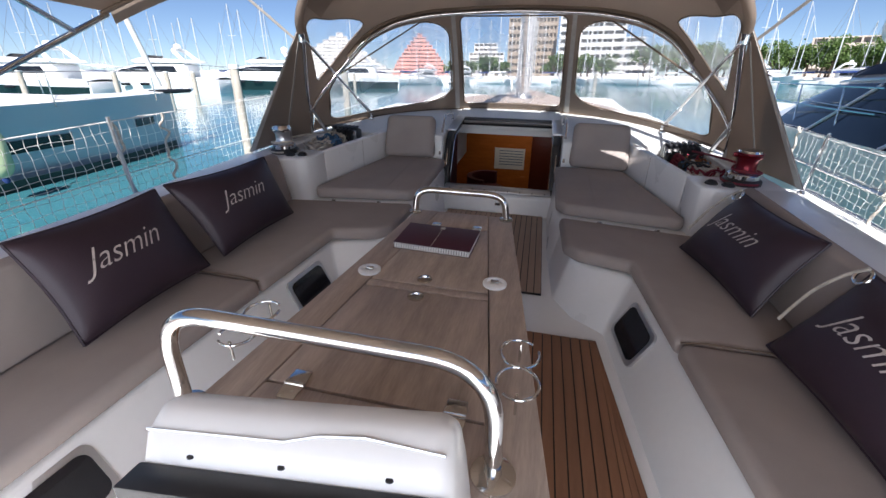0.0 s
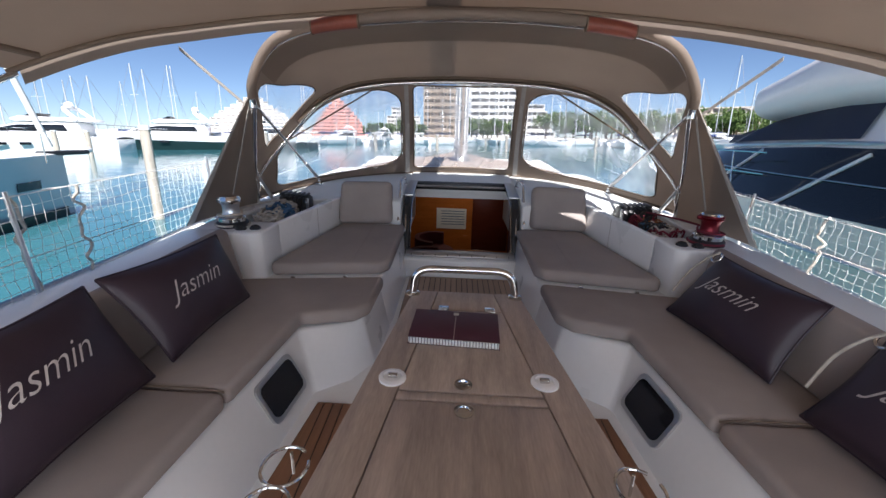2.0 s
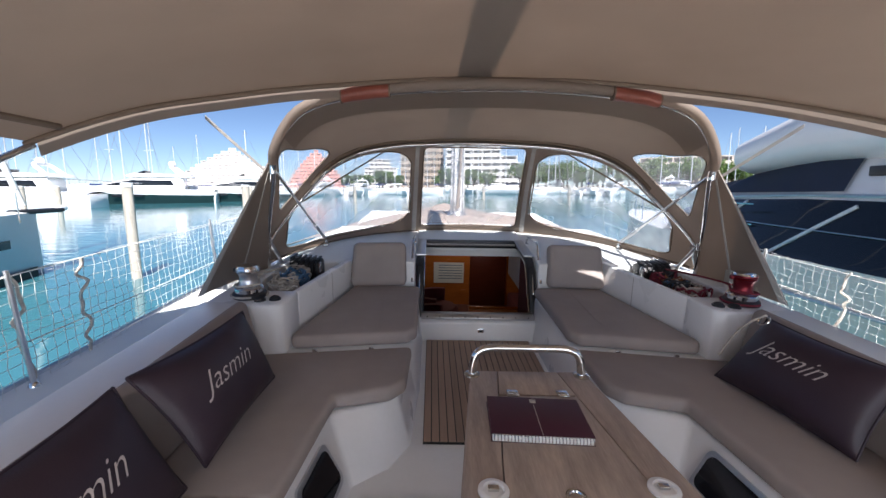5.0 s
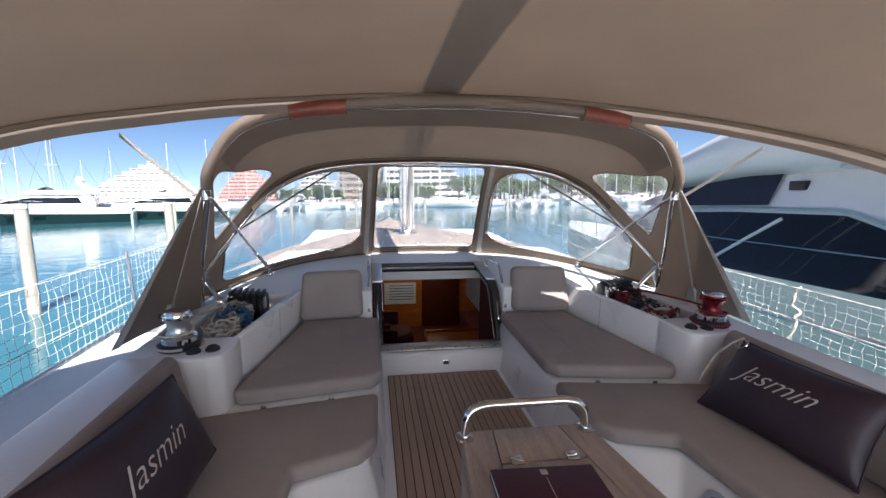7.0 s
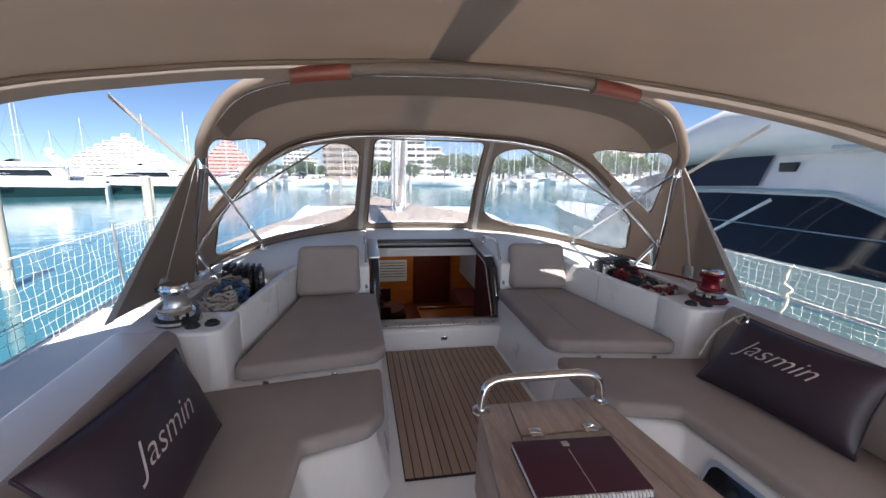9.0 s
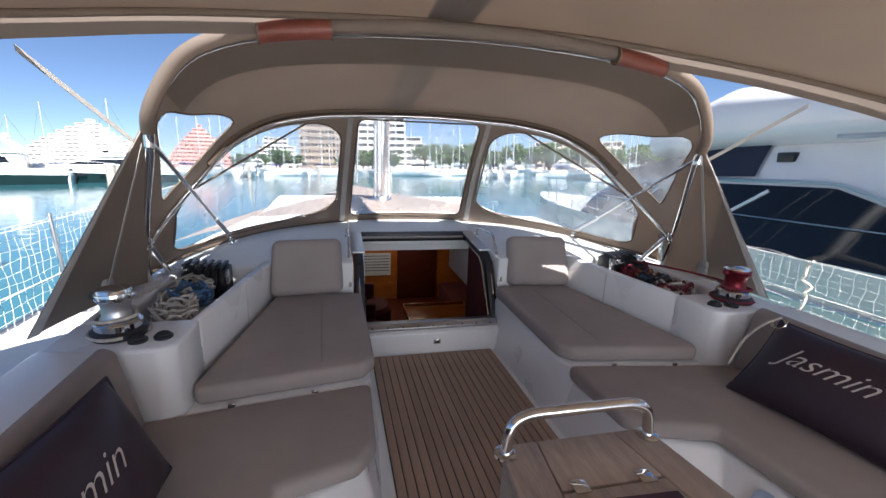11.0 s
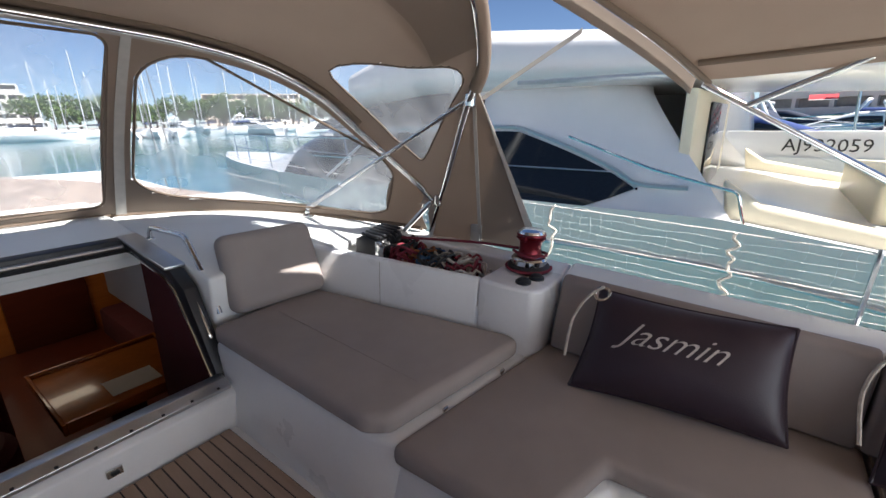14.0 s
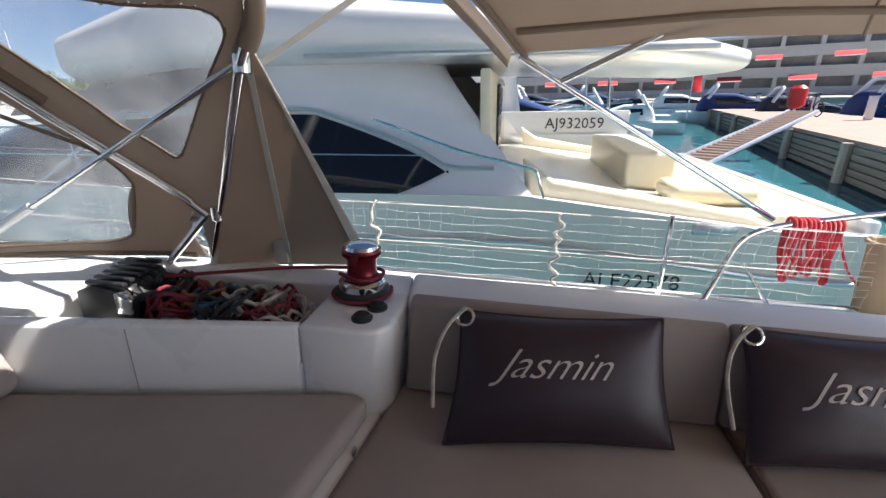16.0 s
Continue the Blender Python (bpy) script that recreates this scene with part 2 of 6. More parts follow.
def part(name, bm, material, parent=None, label="", boat=True, smooth=True, base=None):
    """Links a bmesh as one mesh object, its origin at its foot."""
    if boat:
        for v in bm.verts:
            v.co = aboard(v.co)
    bmesh.ops.recalc_face_normals(bm, faces=bm.faces)
    me = bpy.data.meshes.new(name)
    cs = [v.co for v in bm.verts]
    if base is None:
        base = Vector(((min(c.x for c in cs) + max(c.x for c in cs)) / 2, (min(c.y for c in cs) + max(c.y for c in cs)) / 2, min(c.z for c in cs)))
    bmesh.ops.translate(bm, verts=bm.verts, vec=-base)
    bm.to_mesh(me)
    bm.free()
    if smooth:
        me.shade_smooth()
        me.set_sharp_from_angle(angle=radians(38))
    me.materials.append(material)
    ob = new(name, me)
    BASES[ob] = base
    if parent is not None:
        ob.parent = parent
        ob.location = base - BASES[parent]
    else:
        ob.location = base
    if label:
        ob["label"] = label
    return ob


def thing(name, label, category, at, group="", kind="", boat=True):
    ob = new(name)
    base = aboard(at) if boat else Vector(at)
    BASES[ob] = base
    ob.location = base
    ob.empty_display_size = 0.1
    return tagged(ob, label, category, group, kind)


def setting(name, bm, material, label, category="", boat=True, smooth=True):
    return tagged(part(name, bm, material, None, "", boat, smooth), label, category or name.replace("_", " "), "", "structure")


def solid(bm, bottom, top):
    """A closed body between two outlines with as many points."""
    n = len(bottom)
    a = [bm.verts.new(p) for p in bottom]
    b = [bm.verts.new(p) for p in top]
    bm.faces.new(a[::-1])
    bm.faces.new(b)
    for i in range(n):
        bm.faces.new((a[i], a[(i + 1) % n], b[(i + 1) % n], b[i]))
    return bm


def bevelled(bm, width, segments=3, sharp=30):
    bmesh.ops.recalc_face_normals(bm, faces=bm.faces)
    bm.normal_update()
    es = [e for e in bm.edges if len(e.link_faces) == 2 and e.calc_face_angle(0) > radians(sharp)]
    bmesh.ops.bevel(bm, geom=es, offset=width, segments=segments, affect="EDGES", profile=0.5, clamp_overlap=True)
    return bm


def prism(outline, z0, z1, bevel=0.0, segments=3, inset=None):
    bm = bmesh.new()
    zf = (lambda p: z1(p)) if callable(z1) else (lambda p: z1)
    solid(bm, [(p[0], p[1], z0) for p in (inset or outline)], [(p[0], p[1], zf(p)) for p in outline])
    return bevelled(bm, bevel, segments) if bevel else bm


def block(x0, x1, y0, y1, z0, z1, bevel=0.0, segments=2):
    return prism([(x0, y0), (x1, y0), (x1, y1), (x0, y1)], z0, z1, bevel, segments)


def extruded(profile, axis, a, b, bevel=0.0, segments=2):
    """A profile (two coordinates) carried along an axis from a to b."""
    put = {"x": lambda p, q: (q, p[0], p[1]), "y": lambda p, q: (p[0], q, p[1]), "z": lambda p, q: (p[0], p[1], q)}[axis]
    bm = bmesh.new()
    solid(bm, [put(p, a) for p in profile], [put(p, b) for p in profile])
    return bevelled(bm, bevel, segments) if bevel else bm


def curve_through(points, steps=8, closed=False):
    """A smooth line through points (Catmull-Rom)."""
    pts = [Vector(p) for p in points]
    n = len(pts)
    out = []
    for i in range(n if closed else n - 1):
        p0 = pts[(i - 1) % n] if closed or i > 0 else pts[0]
        p1, p2 = pts[i], pts[(i + 1) % n]
        p3 = pts[(i + 2) % n] if closed or i + 2 < n else pts[-1]
        for k in range(steps):
            t = k / steps
            out.append(0.5 * ((2 * p1) + (p2 - p0) * t + (2 * p0 - 5 * p1 + 4 * p2 - p3) * t * t + (3 * p1 - p0 - 3 * p2 + p3) * t ** 3))
    if not closed:
        out.append(pts[-1])
    return out


def rounded_line(points, r, steps=6):
    """A line with its inner corners rounded."""
    pts = [Vector(p) for p in points]
    out = [pts[0]]
    for a, b, c in zip(pts, pts[1:], pts[2:]):
        ra = min(r, (b - a).length * 0.49)
        rc = min(r, (c - b).length * 0.49)
        s, e = b + (a - b).normalized() * ra, b + (c - b).normalized() * rc
        for k in range(steps + 1):
            t = k / steps
            out.append(s * (1 - t) ** 2 + b * 2 * t * (1 - t) + e * t * t)
    out.append(pts[-1])
    return out


def tube(points, r, sides=10, closed=False, bm=None):
    bm = bm or bmesh.new()
    pts = [Vector(p) for p in points]
    n = len(pts)
    up = None
    rings = []
    for i, p in enumerate(pts):
        a = pts[i - 1] if i or closed else p
        b = pts[(i + 1) % n] if i < n - 1 or closed else p
        d = (b - a).normalized() if (b - a).length > 1e-9 else Vector((0, 0, 1))
        if up is None:
            up = d.orthogonal().normalized()
        up = (up - d * up.dot(d))
        up = up.normalized() if up.length > 1e-6 else d.orthogonal().normalized()
        w = d.cross(up)
        rr = r[i] if isinstance(r, (list, tuple)) else r
        rings.append([bm.verts.new(p + (up * math.cos(k * math.tau / sides) + w * math.sin(k * math.tau / sides)) * rr) for k in range(sides)])
    for i in range(n if closed else n - 1):
        a, b = rings[i], rings[(i + 1) % n]
        for k in range(sides):
            bm.faces.new((a[k], a[(k + 1) % sides], b[(k + 1) % sides], b[k]))
    if not closed:
        bm.faces.new(rings[0][::-1])
        bm.faces.new(rings[-1])
    return bm


def turned(profile, at, sides=28):
    """A body of revolution about a vertical axis; profile of (radius, height)."""
    bm = bmesh.new()
    rings = [[bm.verts.new((at[0] + r * math.cos(k * math.tau / sides), at[1] + r * math.sin(k * math.tau / sides), at[2] + h)) for k in range(sides)] for r, h in profile]
    for a, b in zip(rings, rings[1:]):
        for k in range(sides):
            bm.faces.new((a[k], a[(k + 1) % sides], b[(k + 1) % sides], b[k]))
    bm.faces.new(rings[0][::-1])
    bm.faces.new(rings[-1])
    return bm


def sheet(fn, us, vs, keep=None, thick=0.0):
    """A surface fn(u, v) over a grid; keep(u, v) chooses the cells."""
    bm = bmesh.new()
    grid = [[bm.verts.new(fn(u, v)) for v in vs] for u in us]
    for i in range(len(us) - 1):
        for j in range(len(vs) - 1):
            if keep is None or keep((us[i] + us[i + 1]) / 2, (vs[j] + vs[j + 1]) / 2):
                q = (grid[i][j], grid[i + 1][j], grid[i + 1][j + 1], grid[i][j + 1])
                bm.faces.new(q)
    bmesh.ops.delete(bm, geom=[v for v in bm.verts if not v.link_faces], context="VERTS")
    if thick:
        bmesh.ops.recalc_face_normals(bm, faces=bm.faces)
        bmesh.ops.solidify(bm, geom=bm.faces[:], thickness=thick)
    return bm


def steps_of(a, b, n):
    return [a + (b - a) * i / n for i in range(n + 1)]


def lerp(a, b, t):
    return Vector(a) * (1 - t) + Vector(b) * t


def mirror(points, s):
    return [(s * p[0], *p[1:]) for p in points]

# ---- our boat: hull, deck and cockpit moulding ----
COAM = 0.635


def roof_z(p):
    return 0.615 + 0.095 * max(0.0, p[1] - 4.75)


def hull():
    def side(u, v):
        y = -1.2 + 16.4 * u
        half = 2.42 * (1 - max(0.0, (y - 4.0) / 11.2) ** 2.2) if y > 4 else 2.42 - 0.012 * (4 - y) ** 1.5
        z = -1.6 + (1.93 + 0.015 * max(0, y - 3) - 0.045 * max(0, y - 3)) * v
        return (max(half, 0.02) * (0.80 + 0.20 * v ** 0.6), y, z)
    for s in (1, -1):
        bm = sheet(lambda u, v: (lambda p: (s * p[0], p[1], p[2]))(side(u, v)), steps_of(0, 1, 40), steps_of(0, 1, 8))
        setting("hull_side", bm, GEL, "glossy white yacht hull topside", "hull")
        # side deck, dropping away outboard of the coaming
        def deck(u, v):
            y = -1.2 + 5.9 * u
            return (s * (1.66 + (side((y + 1.2) / 16.4, 1)[0] - 1.66) * v), y, 0.33 + 0.02 * v)
        setting("side_deck", sheet(deck, steps_of(0, 1, 12), steps_of(0, 1, 3)), GELN, "white non-slip side deck", "deck")
    def foredeck(u, v):
        y = 5.95 + 9.2 * u
        h = side((y + 1.2) / 16.4, 1)[0]
        x = -1 + 2 * v
        return (h * x, y, 0.62 - 0.05 * (y - 6) - 0.25 * abs(x) ** 3 + (0.1 * (1 - abs(x) ** 4) if y < 9 else 0.1 * (1 - abs(x) ** 4) * max(0, 1 - (y - 9) / 2)))
    setting("foredeck", sheet(foredeck, steps_of(0, 1, 24), steps_of(0, 1, 16)), TEAK_T, "weathered teak foredeck", "deck")


hull()

# pan under the soles
setting("cockpit_pan", block(-1.0, 1.0, -0.6, 4.56, -0.09, -0.012), GEL, "white moulded cockpit floor pan", "floor")
# unseen white deck added aft to bounce sun into the cockpit
setting("aft_bounce_deck", block(-1.66, 1.66, -1.6, -0.52, -0.09, -0.014, 0.01), GEL, "unseen white aft deck, added to bounce sunlight forward", "deck")
for s in (1, -1):
    # unseen stern quarters, added along with the bounce deck
    setting("aft_quarter", block(min(s * 1.66, s * 2.3), max(s * 1.66, s * 2.3), -1.6, -1.2, -0.3, 0.34, 0.03, 3), GEL, "unseen white stern quarter beside the added aft deck", "deck")
    # seat bases with faces that lean outwards
    fwd = [(0.50, 4.66), (0.50, 3.70), (0.53, 3.60), (1.26, 3.52), (1.06, 4.70)]
    fwd_in = [(0.455, 4.66), (0.455, 3.70), (0.47, 3.60), (1.26, 3.52), (1.06, 4.70)]
    setting("seat_base_forward", prism(mirror(fwd, s), -0.05, 0.335, 0.02, 3, mirror(fwd_in, s)), GEL, "white moulded base of the forward seat", "seat base")
    ell = [(0.52, 3.62), (0.56, 3.22), (0.66, 3.13), (0.875, 3.05), (0.93, 2.42), (0.985, 1.80), (1.04, 0.9), (1.06, -0.5), (1.5, -0.5), (1.5, 3.56), (1.2, 3.6)]
    ell_in = [(0.46, 3.62), (0.48, 3.18), (0.58, 2.98), (0.73, 2.86), (0.77, 2.42), (0.83, 1.80), (0.88, 0.9), (0.9, -0.5), (1.5, -0.5), (1.5, 3.56), (1.2, 3.6)]
    setting("seat_base_side", prism(mirror(ell, s), -0.05, 0.255, 0.02, 3, mirror(ell_in, s)), GEL, "white moulded base of the cockpit bench", "seat base")
    # coaming with a rope recess
    setting("coaming_inner", prism(mirror([(1.235, 3.78), (1.275, 3.78), (1.12, 4.72), (1.045, 4.76)], s), 0.2, COAM, 0.012, 3), GEL, "white moulded coaming wall beside the seat", "coaming")
    setting("coaming_winch", prism(mirror([(1.235, 3.60), (1.25, 3.53), (1.30, 3.495), (1.46, 3.49), (1.70, 3.52), (1.70, 3.78), (1.235, 3.78)], s), 0.2, COAM + 0.004, 0.018, 4), GEL, "white moulded winch plinth on the coaming", "coaming")
    setting("coaming_outer", prism(mirror([(1.56, 3.78), (1.70, 3.78), (1.72, 4.75), (1.56, 4.60)], s), 0.2, COAM, 0.015, 3), GEL, "white outer coaming", "coaming")
    setting("coaming_recess", prism(mirror([(1.24, 3.76), (1.58, 3.76), (1.58, 4.66), (1.10, 4.70)], s), 0.2, 0.50), GEL, "white floor of the rope recess", "coaming")
    setting("coaming_aft", prism(mirror([(1.455, -0.5), (1.70, -0.5), (1.70, 3.52), (1.46, 3.49)], s), 0.1, 0.655, 0.025, 4), GEL, "white coaming behind the bench", "coaming")
    # coachroof beside the companionway
    roof = [(0.53, 4.70), (1.05, 4.76), (1.14, 4.70), (1.56, 4.60), (1.72, 4.62), (1.66, 5.2), (1.40, 5.95), (0.53, 6.1)]
    setting("coachroof_side", prism(mirror(roof, s), 0.15, roof_z, 0.02, 3), GELN, "white coachroof beside the companionway", "roof")
setting("coachroof_centre", prism([(-0.53, 5.38), (0.53, 5.38), (0.53, 6.1), (-0.53, 6.1)], 0.575, lambda p: roof_z(p) + 0.012, 0.012, 2), GELN, "white sea hood ahead of the hatch", "roof")

# companionway sill, jambs, hatch
setting("companionway_sill", extruded([(4.50, -0.05), (4.50, 0.15), (4.53, 0.17), (4.62, 0.17), (4.62, -0.05)], "x", -0.53, 0.53, 0.008), GEL, "white companionway sill", "sill")
frame_c = thing("companionway_frame", "black and aluminium companionway frame with polished edges", "door frame", (0, 4.6, 0.17), kind="structure")
part("threshold", extruded([(4.515, 0.174), (4.515, 0.190), (4.55, 0.215), (4.60, 0.215), (4.60, 0.174)], "x", -0.47, 0.47, 0.003), ALU, frame_c, "ribbed aluminium threshold")
for k in range(9):
    part("screw", block(-0.42 + 0.105 * k - 0.005, -0.42 + 0.105 * k + 0.005, 4.518, 4.526, 0.188, 0.198), BLACK, frame_c)
for s in (1, -1):
    prof = [(4.535, 0.09), (4.60, 0.09), (4.87, 0.54), (4.93, 0.585), (5.38, 0.635), (5.38, 0.675), (4.88, 0.625), (4.78, 0.565)]
    part("jamb", extruded(prof, "x", s * 0.455, s * 0.515, 0.006), BLACK, frame_c, "black jamb panel")
    part("hatch_runner", extruded([(4.90, 0.628), (5.40, 0.680), (5.40, 0.694), (4.90, 0.642)], "x", s * 0.44, s * 0.53, 0.003), ALU, frame_c, "aluminium hatch runner")
    part("edge_strip", tube([(s * 0.452, 4.60, 0.11), (s * 0.452, 4.86, 0.535), (s * 0.452, 4.93, 0.58), (s * 0.452, 5.38, 0.63)], 0.006, 6), STEEL, frame_c, "polished edge strip")
    part("grab_handle", tube(rounded_line([(s * 0.49, 4.70, 0.32), (s * 0.49, 4.67, 0.345), (s * 0.49, 4.79, 0.56), (s * 0.49, 4.84, 0.565)], 0.03), 0.009, 8), STEEL, frame_c, "bent steel grab handle")
    part("corner_foot", block(s * 0.485 - 0.03, s * 0.485 + 0.03, 4.515, 4.56, 0.075, 0.13, 0.008), ALU, frame_c)
    rail_h = thing("companionway_handrail", "bent stainless steel handrail beside the companionway", "handrail", (s * 0.555, 4.75, 0.44), "companionway handrails")
    part("rail", tube(rounded_line([(s * 0.555, 4.70, 0.44), (s * 0.555, 4.735, 0.52), (s * 0.555, 4.92, 0.76), (s * 0.555, 5.30, 0.735), (s * 0.555, 5.32, 0.665)], 0.045), 0.012, 10), STEEL, rail_h)
    part("foot", block(s * 0.555 - 0.02, s * 0.555 + 0.02, 5.30, 5.34, 0.66, 0.675, 0.006), STEEL, rail_h)
part("hatch_front", extruded([(5.34, 0.615), (5.40, 0.62), (5.40, 0.69), (5.34, 0.685)], "x", -0.50, 0.50, 0.006), BLACK, frame_c, "black hatch front edge")
part("hatch_lip", tube([(-0.44, 5.335, 0.650), (0.44, 5.335, 0.650)], 0.012, 8), ALU, frame_c, "aluminium hatch lip")
for s in (1, -1):
    setting("companionway_lining", extruded([(4.70, 0.10), (4.92, 0.54), (5.40, 0.60), (5.40, -0.3), (4.70, -0.3)], "x", min(s * 0.518, s * 0.527), max(s * 0.518, s * 0.527)), UPH, "dark burgundy lining inside the companionway", "trim")
    setting("coaming_joint", tube([(s * 1.1375, 4.28, 0.40), (s * 1.1375, 4.28, COAM - 0.012)], 0.0018, 6), WEB, "grey sealed joint in the white coaming", "trim")
lk = thing("door_latch", "small steel latch on the companionway sill", "latch", (0.02, 4.49, 0.08))
part("plate", block(0.0, 0.05, 4.488, 4.499, 0.07, 0.105, 0.004), STEEL, lk)
part("keeper", block(0.012, 0.038, 4.480, 4.489, 0.08, 0.095, 0.003), BLACK, lk)

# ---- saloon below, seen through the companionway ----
# floor and sides take the dim mahogany, so the cabin reads as unlit
setting("saloon_floor", block(-1.5, 1.5, 4.64, 9.0, -0.97, -0.90), MAHOG_DIM, "varnished saloon floor", "floor")
setting("saloon_header", block(-1.5, 1.5, 5.41, 5.458, 0.52, 0.60), PAPER, "pale end of the headliner below the sea hood", "trim")
setting("saloon_ceiling", block(-1.5, 1.5, 5.46, 7.05, 0.52, 0.56), PAPER, "pale saloon headliner", "ceiling")
setting("saloon_ceiling_forward", block(-1.5, 1.5, 7.6, 9.0, 0.52, 0.56), PAPER, "pale saloon headliner", "ceiling")
for s in (1, -1):
    setting("saloon_wall", block(min(s * 1.5, s * 1.55), max(s * 1.5, s * 1.55), 4.64, 9.0, -1.1, 0.52), MAHOG_DIM, "varnished mahogany saloon side", "wall")
    setting("saloon_aft_wall", block(min(s * 0.53, s * 1.5), max(s * 0.53, s * 1.5), 4.72, 4.76, -1.1, 0.14), MAHOG_DIM, "dark mahogany bulkhead", "wall")
    setting("saloon_ceiling_edge", block(min(s * 0.4, s * 1.5), max(s * 0.4, s * 1.5), 7.05, 7.6, 0.52, 0.56), PAPER, "pale saloon headliner", "ceiling")
setting("saloon_bulkhead", block(-1.5, 1.5, 8.0, 8.05, -1.1, 0.52), MAHOG, "varnished mahogany bulkhead", "wall")
# lamp added in the headliner gap to brighten the saloon; deck above is closed
saloon_fill = new("saloon_fill", bpy.data.lights.new("saloon_fill", "AREA"))
saloon_fill.data.shape, saloon_fill.data.size, saloon_fill.data.size_y, saloon_fill.data.energy, saloon_fill.data.color = "RECTANGLE", 0.75, 0.5, 1.2, (1.0, 0.86, 0.66)
saloon_fill.matrix_world = BOAT @ pose(0, 7.3, 0.515, 0, 0, 0)


def saloon_things():
    t = thing("saloon_table", "mahogany saloon table with raised fiddles", "table", (0.45, 6.0, -0.90))
    part("tabletop", block(0.10, 0.80, 5.65, 6.35, -0.42, -0.38, 0.008), MAHOG, t)
    for a in ((0.10, 0.80, 5.63, 5.65), (0.10, 0.80, 6.35, 6.37), (0.08, 0.10, 5.63, 6.37), (0.80, 0.82, 5.63, 6.37)):
        part("fiddle", block(*a, -0.43, -0.355, 0.005), MAHOG, t, "pale varnished fiddle")
    part("pedestal", block(0.35, 0.55, 5.9, 6.1, -0.90, -0.42, 0.01), MAHOG_DIM, t)
    tagged(part("paper_sheet", block(0.35, 0.62, 5.75, 5.95, -0.379, -0.377), PAPER), "white paper sheet lying on the saloon table", "paper")
    for x, y, rz in ((-0.35, 5.9, 0), (-0.30, 6.6, 0)):
        c = thing("saloon_armchair", "round burgundy upholstered saloon seat", "armchair", (x, y, -0.90), "saloon armchairs")
        part("seat", turned([(0.26, 0), (0.28, 0.05), (0.28, 0.42), (0.24, 0.47), (0.02, 0.48)], (x, y, -0.90), 24), UPH, c)
        part("backrest", sheet(lambda u, v: (x + 0.29 * math.cos(u), y + 0.29 * math.sin(u), -0.6 + 0.34 * v), steps_of(1.2, 4.6, 16), steps_of(0, 1, 4), None, 0.06), UPH, c)
    s = thing("saloon_sofa", "burgundy upholstered sofa along the saloon side", "sofa", (1.15, 6.4, -0.90))
    part("seat", block(0.85, 1.48, 5.4, 7.8, -0.90, -0.6, 0.04), UPH, s)
    part("backrest", block(1.32, 1.48, 5.4, 7.8, -0.59, -0.1, 0.05), UPH, s)
    g = thing("galley_unit", "dark mahogany galley counter", "cabinet", (-1.1, 5.5, -0.90))
    part("body", block(-1.49, -0.75, 4.85, 6.4, -0.90, -0.2, 0.01), MAHOG_DIM, g)
    part("worktop", block(-1.49, -0.73, 4.83, 6.42, -0.195, -0.16, 0.01), MAHOG, g)
    d = thing("bulkhead_door", "dark mahogany door in the forward bulkhead", "door", (0.25, 7.98, -0.90))
    part("leaf", block(0.25, 0.85, 7.96, 7.995, -0.90, 0.3, 0.01), MAHOG_DIM, d)
    p = thing("wall_chart", "white printed sheet pinned on the bulkhead", "poster", (-0.1, 7.98, -0.52))
    part("sheet", block(-0.35, 0.15, 7.985, 7.997, -0.52, -0.17), PAPER, p)
    for k in range(6):
        part("print_line", block(-0.27, 0.12, 7.981, 7.985, -0.22 - 0.045 * k, -0.21 - 0.045 * k), BLUEROPE, p)


saloon_things()

# ---- cushions ----


